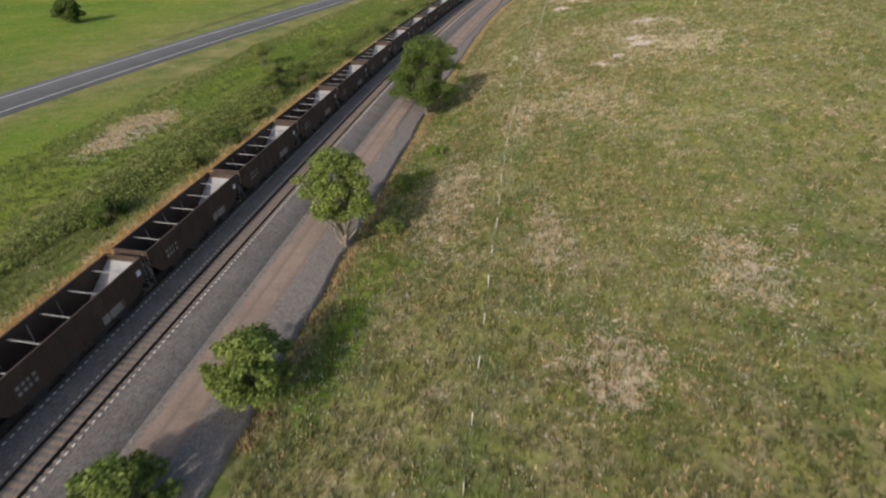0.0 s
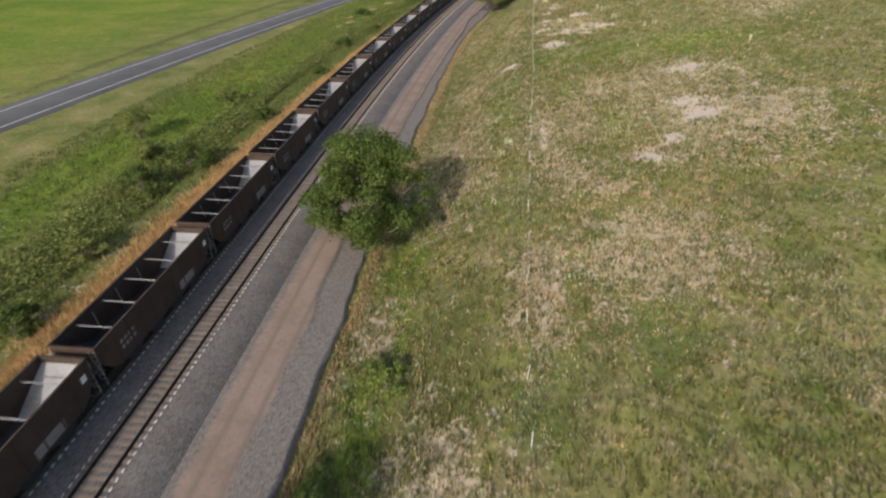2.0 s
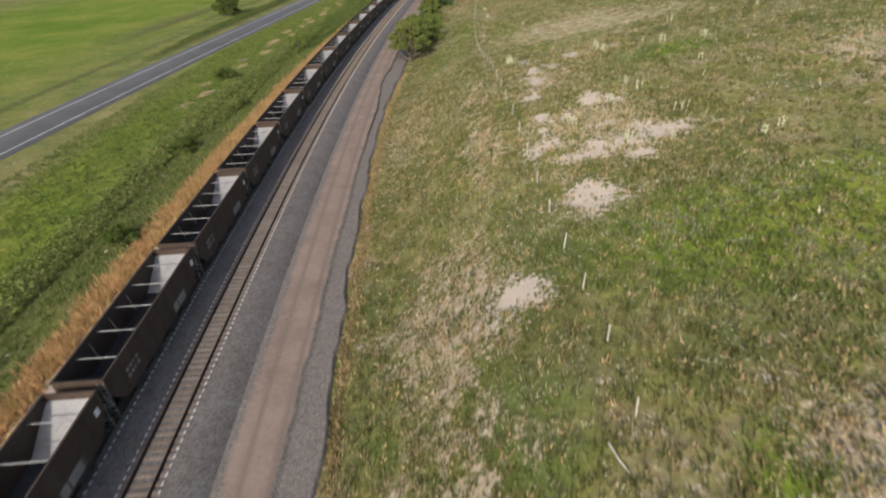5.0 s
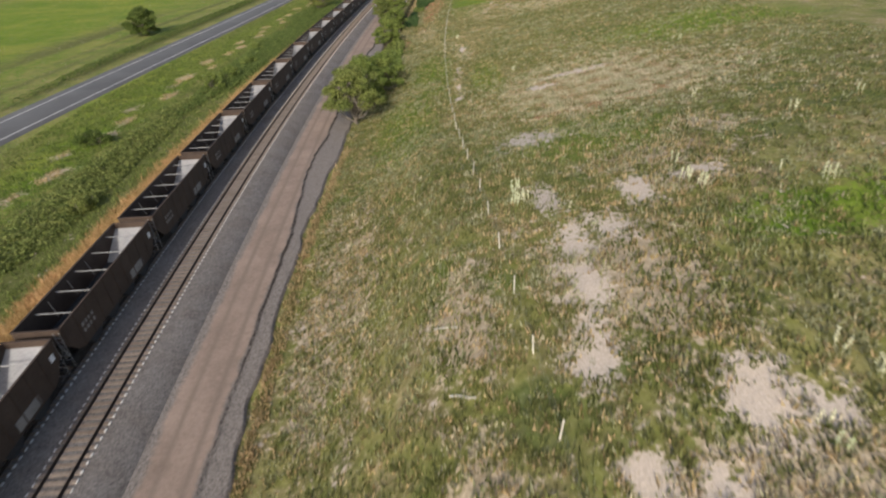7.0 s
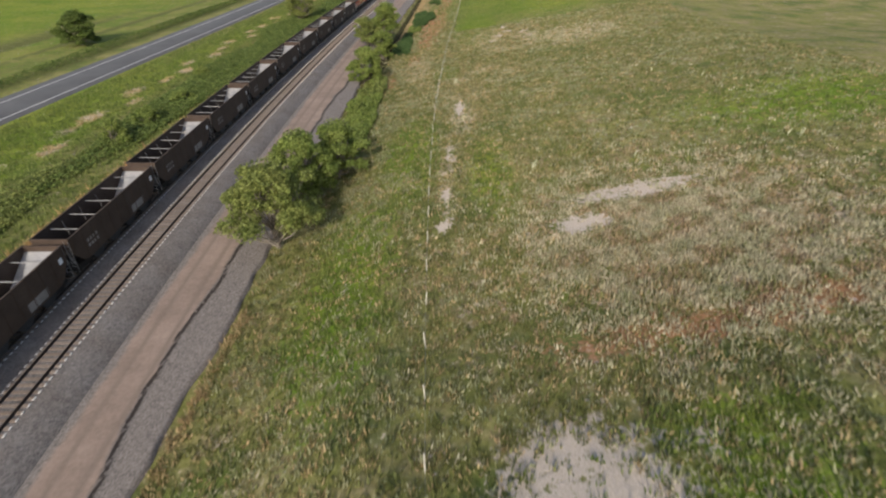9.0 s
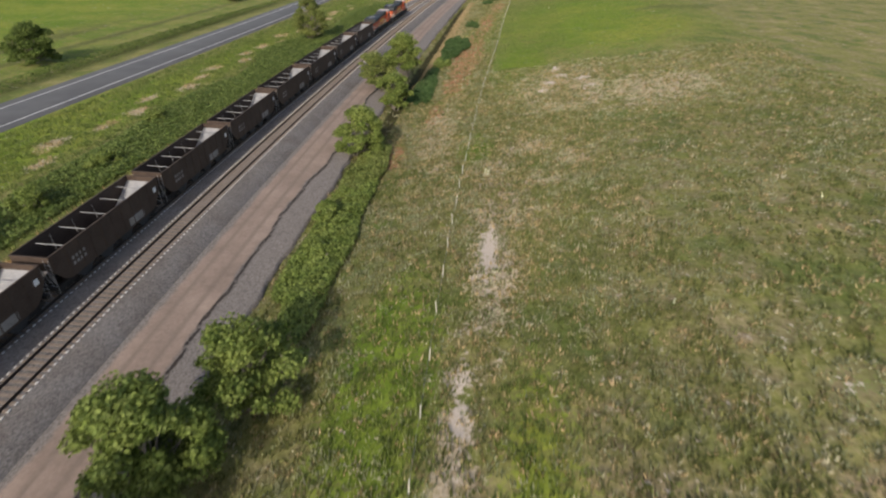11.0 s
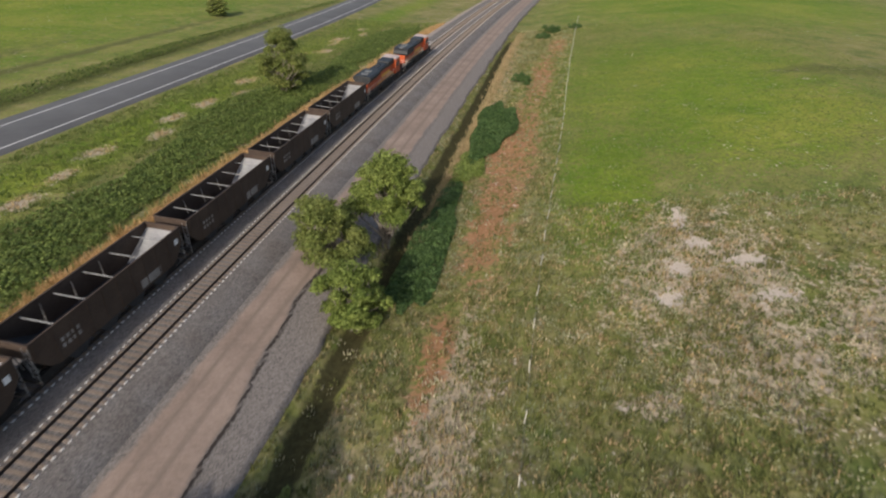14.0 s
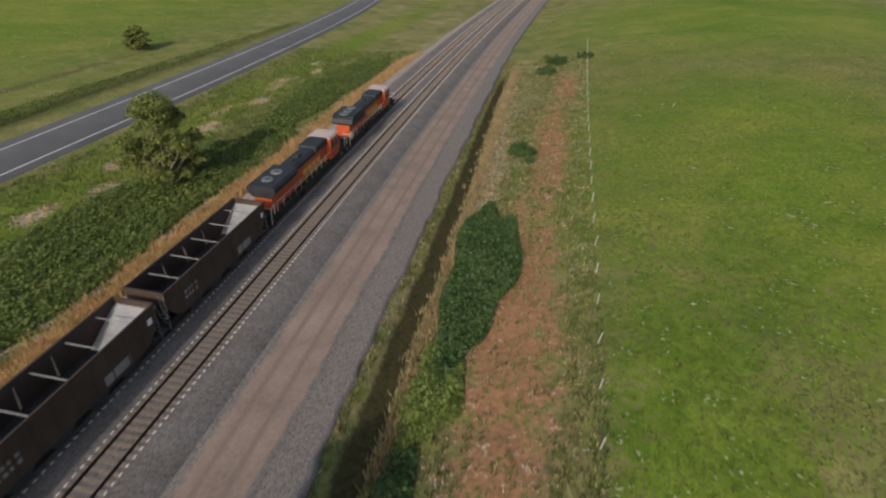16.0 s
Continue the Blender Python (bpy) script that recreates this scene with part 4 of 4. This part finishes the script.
def thicket(name, s0, y0, rs, ry, hh, count, material, seed, label):
    """A dense low leafy mat with an uneven top."""
    rng = np.random.default_rng(seed)
    count = int(count * 1.6)
    a, r = rng.random(count) * 2 * math.pi, np.sqrt(rng.random(count))
    edge = 1 + .16 * np.sin(a * 3 + seed) + .09 * np.sin(a * 7 + 2 * seed)
    s, y = s0 + rs * r * edge * np.cos(a), y0 + ry * r * edge * np.sin(a)
    z = ground_z(s, y) + hh * (1 - .5 * r ** 4) * (0.45 + .55 * rng.random(count)) * (1 + .3 * lump(s, y, .6, 3.0))
    c = np.stack([s + curve_x(y), y, z], 1)
    n = rng.normal(size=(count, 3)) * .6 + [0, 0, 1]
    n /= np.linalg.norm(n, axis=1)[:, None]
    u = np.cross(n, rng.normal(size=(count, 3)))
    u /= np.linalg.norm(u, axis=1)[:, None]
    w = np.cross(n, u)
    sz = (.11 + .14 * rng.random(count))[:, None]
    v = np.stack([c - u * sz, c + w * sz * .6, c + u * sz, c - w * sz * .6], 1).reshape(-1, 3)
    b = np.arange(count)[:, None] * 4
    ob = raw(name, v, np.concatenate([b + [0, 1, 2], b + [0, 2, 3]], 0), material)
    return tagged(ob, label, "shrubs", kind="stuff")


thicket("shrub_mat", 19.0, 374.9, 3.4, 13.6, 1.3, 16000, M_LEAF_BLUE, 1, "dense deep-green shrub mat beside the ditch")
thicket("weed_mat", 17.6, 358.8, 2.1, 5.3, 0.7, 5000, M_LEAF_BRIGHT, 2, "yellow-green weeds beside the ditch")
thicket("weed_mat", 16.9, 338.0, 2.2, 14.1, 0.8, 9000, M_LEAF_BLUE, 3, "dark green weeds on the ditch bank")
thicket("weed_mat", 15.7, 274.4, 2.7, 16.1, 1.2, 12000, M_LEAF_BRIGHT, 4, "bright green leafy weeds on the bank")
thicket("weed_mat", 14.9, 294.6, 2.4, 12.0, 1.3, 14000, M_LEAF_OLIVE, 14, "tangled green weeds on the bank of the road")
thicket("hedge_mat", -25.1, 386.5, 7.6, 39.3, 1.0, 24000, M_LEAF_RANK, 5, "deep green rank growth between highway and railway")
thicket("hedge_mat", -24.8, 449.8, 6.1, 33.2, 1.0, 15000, M_LEAF_RANK, 6, "green rank growth between highway and railway")
thicket("hedge_mat", -24.6, 313.0, 6.5, 47.0, 1.0, 19000, M_LEAF_RANK, 7, "green rank growth beside the railway bank")
thicket("hedge_mat", -26.9, 228.2, 4.0, 44.0, 1.0, 12000, M_LEAF_OLIVE, 8, "olive rank growth beside the railway bank")
thicket("hedge_mat", -26.5, 105.7, 4.8, 78.1, 1.2, 16000, M_LEAF_OLIVE, 9, "olive scrub beside the railway bank")
thicket("hedge_mat", -70.5, 393.8, 3.2, 126.0, 1.1, 9000, M_LEAF_DARK, 10, "dark ditch growth beyond the highway")


def blades(name, s, y, height, spread, per, material, seed, label):
    """Tufts of bent blades, one triangle each."""
    rng = np.random.default_rng(seed)
    n = len(s)
    S, Y = np.repeat(s, per), np.repeat(y, per)
    m = n * per
    a = rng.random(m) * 2 * math.pi
    off = spread * np.sqrt(rng.random(m))
    bx, by = S + off * np.cos(a), Y + off * np.sin(a)
    hh = np.repeat(height, per) * (.6 + .6 * rng.random(m))
    z = ground_z(bx, by) - .03
    X = bx + curve_x(by)
    w = .035 + .05 * rng.random(m)
    p = rng.random(m) * math.pi
    lean = .55 * hh * rng.random(m)
    v = np.stack([np.stack([X - w * np.cos(p), by - w * np.sin(p), z], 1), np.stack([X + w * np.cos(p), by + w * np.sin(p), z], 1),
                  np.stack([X + lean * np.cos(a), by + lean * np.sin(a), z + hh], 1)], 1).reshape(-1, 3)
    ob = raw(name, v, np.arange(m * 3).reshape(-1, 3), material)
    return tagged(ob, label, "grass", kind="stuff")


rng = np.random.default_rng(11)
N = 165000
S = rng.uniform(11.6, 92, N)
Y = rng.uniform(6, 470, N)
S = np.where(rng.random(N) < .40, 11.6 + (S - 11.6) * .45, S)
z_sand, z_dry, z_red, z_lush = (zone_value(b, S, Y) for b in (SAND, DRY, RED, LUSH))
patch = .8 * lump(S, Y, 2.2, 7.0) + .5 * lump(S, Y, .8, 3.0) + .8 * lump(S, Y, 6.5, 1.5)
keep = ((z_sand < .36) | (np.abs(Y - 224) > 14) | (rng.random(N) < .15)) & (z_sand < .55 + .9 * (rng.random(N) - .5) ** 3 * 4) & (ditch_depth(S, Y) < .4) & (rng.random(N) < np.where((Y > 346) & (S > 30.4), .85, 1.0)) & (rng.random(N) > .75 * (z_red > .4))
mown = (Y > 346) & (S > 30.4)
u = rng.random(N)
straw = keep & (u < .12 + .42 * np.clip(z_dry + z_red * .25, 0, 1) + .12 * (patch > .35)) & ~(mown & (u > .002))
sage = keep & ~straw & ((patch < -.25) & (u < .6) | (u > .88)) & ~mown
lushm = keep & ~straw & ~sage & ((z_lush > .4) | mown)
plain = keep & ~straw & ~sage & ~lushm
hts = .23 + .26 * rng.random(N)
hts = np.where(mown, .10 + .08 * rng.random(N), hts)
blades("straw_grass", S[straw], Y[straw], hts[straw] * 1.05, .28, 6, M_STRAW, 1, "dry straw-coloured grass tufts on the prairie")
blades("sage_grass", S[sage], Y[sage], hts[sage], .30, 6, M_SAGE, 2, "silvery green grass tufts on the prairie")
blades("lush_grass", S[lushm], Y[lushm], hts[lushm] * 1.1, .30, 6, M_LUSHGRASS, 3, "lush green grass tufts on the prairie")
blades("meadow_grass", S[plain], Y[plain], hts[plain], .30, 6, M_GRASS, 4, "olive green grass tufts on the prairie")
# coarse tussocks: bleached, sage and dark green
N = 44000
S = rng.uniform(12.5, 80, N)
Y = rng.uniform(6, 346, N)
td, ts, tl = zone_value(DRY, S, Y), zone_value(SAND, S, Y, 1.05), zone_value(LUSH, S, Y)
lum = .9 * lump(S, Y, 3.5, 2.0) + .6 * lump(S, Y, 1.2, 6.0) + .8 * lump(S, Y, 7.5, 3.0)
u = rng.random(N)
inside = (u < .22 + .75 * (td > .35)) & (ts < .8) & ((ts < .42) | (np.abs(Y - 224) > 14) | (u < .06))
pale = inside & (rng.random(N) < np.where(td > .35, .72, .42)) & (lum > -.15)
dark = inside & ~pale & (rng.random(N) < .75)
blades("bleached_tussock", S[pale], Y[pale], .22 + .22 * rng.random(pale.sum()), .48, 12, M_BLEACHED, 31, "bleached pale grass tussocks on the prairie")
blades("green_tussock", S[dark], Y[dark], .26 + .22 * rng.random(dark.sum()), .42, 10, M_GRASS, 32, "dark green grass tussocks on the prairie")
N = 9000
S, Y = rng.normal(49, 7.8, N), rng.normal(221, 8.0, N)
bare = (zone_value(SAND, S, Y) > .36) & (rng.random(N) < .93) | (rng.random(N) < .35)
S, Y = S[~bare], Y[~bare]
m_ = (S > 30) & (lump(S, Y, 1.1, 4.0) + .6 * lump(S, Y, .5, 9.0) > -.1)
blades("mound_tussock", S[m_], Y[m_], .25 + .25 * rng.random(m_.sum()), .45, 12, M_BLEACHED, 41, "bleached tussocks on the low sandy mound")
blades("mound_tussock", S[~m_], Y[~m_], .2 + .2 * rng.random((~m_).sum()), .4, 8, M_BROWN, 42, "brown dead grass tussocks on the low mound")
N = 32000
Y = rng.uniform(0, 480, N)
S = -15.4 + rng.normal(0, 1.05, N)
blades("reed_band", S, Y, .65 + .5 * rng.random(N), .35, 6, M_REED, 5, "tall orange-tan dry grass along the railway bank")
N = 38000
Y = rng.uniform(0, 490, N)
S = rng.uniform(-50, -17, N)
ok_ = (S + curve_x(Y) > road_x(Y) + .8)
drym = zone_value(DRY, S, Y) + .5 * lump(S, Y, 3.0, 5.0) > .55
blades("verge_straw", S[ok_ & drym], Y[ok_ & drym], .3 + .3 * rng.random((ok_ & drym).sum()), .4, 6, M_STRAW, 6, "pale dry grass on the highway verge")
blades("verge_grass", S[ok_ & ~drym], Y[ok_ & ~drym], .35 + .35 * rng.random((ok_ & ~drym).sum()), .4, 6, M_LUSHGRASS, 7, "green grass on the highway verge")
N = 2600
Y = rng.uniform(20, 226, N)
S = np.interp(Y, [0, 90, 165, 200, 226], [10.5, 10.5, 9.8, 9.9, 11.4]) + .3 + np.abs(rng.normal(0, .5, N))
blades("edge_reed", S, Y, .25 + .3 * rng.random(N), .3, 6, M_STRAW, 33, "orange-tan dry grass along the dirt road edge")
N = 2600
Y = rng.uniform(335, 465, N)
S = 15.8 - 1.2 * smooth(380, 450, Y) + rng.normal(0, .5, N)
blades("ditch_straw", S, Y, .5 + .4 * rng.random(N), .3, 6, M_STRAW, 8, "pale dry grass along the ditch edge")


# ---- yuccas ----
def yucca(stalks, seed):
    rng = np.random.default_rng(seed)
    root = empty("yucca", (0, 0, 0))
    tagged(root, "yucca with cream flower stalks in prairie grass", "yucca", "yuccas on the prairie")
    bm = bmesh.new()
    for k in range(34):
        a, e = rng.random() * 6.28, .25 + rng.random() * 1.1
        l = .35 + .25 * rng.random()
        tip = Vector((math.cos(a) * math.cos(e), math.sin(a) * math.cos(e), math.sin(e))) * l
        side = Vector((-math.sin(a), math.cos(a), 0)) * .025
        bm.faces.new([bm.verts.new(q) for q in (-side, side, tip)])
    part("rosette", bm, M_LEAF_OLIVE, root)
    for k in range(stalks):
        o = Vector((rng.normal(0, .5), rng.normal(0, .5), 0)) * (stalks > 1)
        t = o + Vector((rng.normal(0, .12), rng.normal(0, .12), 1.05 + .4 * rng.random()))
        bm = bmesh.new()
        rod(bm, o, t, .018, .012, 5)
        for j in range(26):
            q = o.lerp(t, .35 + .65 * rng.random())
            d = Vector(rng.normal(0, .045, 3))
            m = Matrix.Translation(q + d) @ Matrix.Diagonal((.045, .045, .06, 1))
            bmesh.ops.create_icosphere(bm, subdivisions=1, radius=1.0, matrix=m)
        part("flower_stalk", bm, M_FLOWER, root, "cream blossoms on a stalk")
    return root


YUCCAS = [(45.1, 255.6, 1), (66.0, 236.5, 1), (67.2, 235.5, 2), (62.5, 268.3, 1), (70.8, 256.3, 1), (67.2, 260.9, 1), (15.3, 95.6, 1), (22.7, 90.8, 2), (45.1, 421.9, 1), (37.9, 160.6, 2), (40.9, 163.7, 3), (43.6, 155.5, 3), (47.0, 147.6, 4), (49.2, 147.8, 3), (36.6, 151.5, 2), (40.2, 150.2, 3), (48.1, 161.7, 1), (56.0, 153.5, 1), (44.5, 135.4, 1), (24.1, 102.9, 6), (23.6, 100.0, 2), (59.8, 130.0, 3), (30.3, 186.1, 6), (42.3, 184.7, 3), (47.8, 179.2, 1), (49.5, 176.7, 5), (54.2, 174.5, 5), (50.0, 166.3, 2), (41.6, 162.0, 4), (37.7, 159.9, 2), (32.8, 157.3, 6), (36.7, 151.7, 4), (42.9, 155.6, 2), (62.2, 190.4, 2), (67.6, 188.0, 4), (55.3, 188.8, 3), (30.0, 183.8, 14), (42.2, 181.1, 5), (42.2, 179.9, 4), (53.1, 201.5, 2), (64.9, 213.5, 2), (39.2, 240.2, 3), (49.9, 237.9, 1), (31.3, 285.8, 5)]
protos = {}
for i, (s, y, k) in enumerate(YUCCAS):
    m = Matrix.Translation(at(s, y, -.02)) @ Matrix.Rotation(i * 1.7, 4, "Z") @ Matrix.Scale(.8, 4)
    if k not in protos:
        protos[k] = yucca(k, 20 + k)
        protos[k].matrix_world = m
    else:
        copy_thing(protos[k], Matrix.Translation(m.translation) @ Matrix.Rotation(i * 1.7, 4, "Z"))

# ---- fence ----
FENCE_Y = [3.8, 26.1, 69.4, 127.2, 187.5, 241.0, 304.0, 331.6, 352.4, 373.4, 438.8, 494.5]
FENCE_S = [26.6, 26.1, 25.4, 27.6, 27.7, 27.9, 28.6, 29.0, 29.7, 30.4, 30.9, 31.2]
fence = empty("wire_fence", (0, 0, 0))
tagged(fence, "thin wire fence with pale leaning posts across the prairie", "fence")
fy = np.arange(8, 486, 5.0)
post = part("post", rod(bmesh.new(), (0, 0, -.3), (0, 0, 1.25), .05, .045, 6), M_POST, fence)
tops = []
for i, y in enumerate(fy):
    o = post if i == 0 else new("post", post.data)
    o.parent = fence
    p = at(float(np.interp(y, FENCE_Y, FENCE_S)), y)
    o.location = p
    o.rotation_euler = (random.uniform(-.1, .1), random.uniform(-.1, .1), 0)
    tops.append(p)
for hgt in (.4, .75, 1.1):
    bm = bmesh.new()
    for a_, b_ in zip(tops, tops[1:]):
        rod(bm, a_ + Vector((0, 0, hgt)), b_ + Vector((0, 0, hgt)), .0035, sides=4)
    part("wire", bm, M_WIRE, fence)

# ---- fallen poles and clods ----
for s0, y0, s1, y1 in ((22.9, 172.7, 24.2, 171.6), (23.3, 167.4, 24.5, 166.4), (25.7, 121.8, 26.1, 120.1)):
    a_, b_ = at(s0, y0, .12), at(s1, y1, .12)
    bm = bmesh.new()
    limb(bm, a_, b_, .06, .045, np.random.default_rng(int(y0)), 3)
    tagged(part("fallen_pole", bm, M_POST), "bleached fallen pole lying in the grass", "pole", "fallen poles")


def clod(s, y, r, seed):
    rng = np.random.default_rng(seed)
    bm = bmesh.new()
    bmesh.ops.create_icosphere(bm, subdivisions=2, radius=r)
    for v in bm.verts:
        v.co *= 1 + rng.normal(0, .12)
        v.co.z *= .7
    ob = part("clod", bm, M_MUD)
    ob.location = at(s, y, r * .3 + .16)
    return tagged(ob, "dark clod of earth on the dirt road", "clod", "clods")


M_MUD = two_scale("dark_earth", (0.04, 0.032, 0.026), (0.09, 0.075, 0.06), 2.0, 9.0)
for i, (s, y, r) in enumerate([(7.5, 320.7, 0.21), (9.5, 188.3, 0.16), (9.4, 209.9, 0.18), (9.9, 219.2, 0.18), (8.2, 369.2, 0.16), (9.9, 226.9, 0.17), (8.6, 385.4, 0.16)]):
    clod(s, y, r, i)
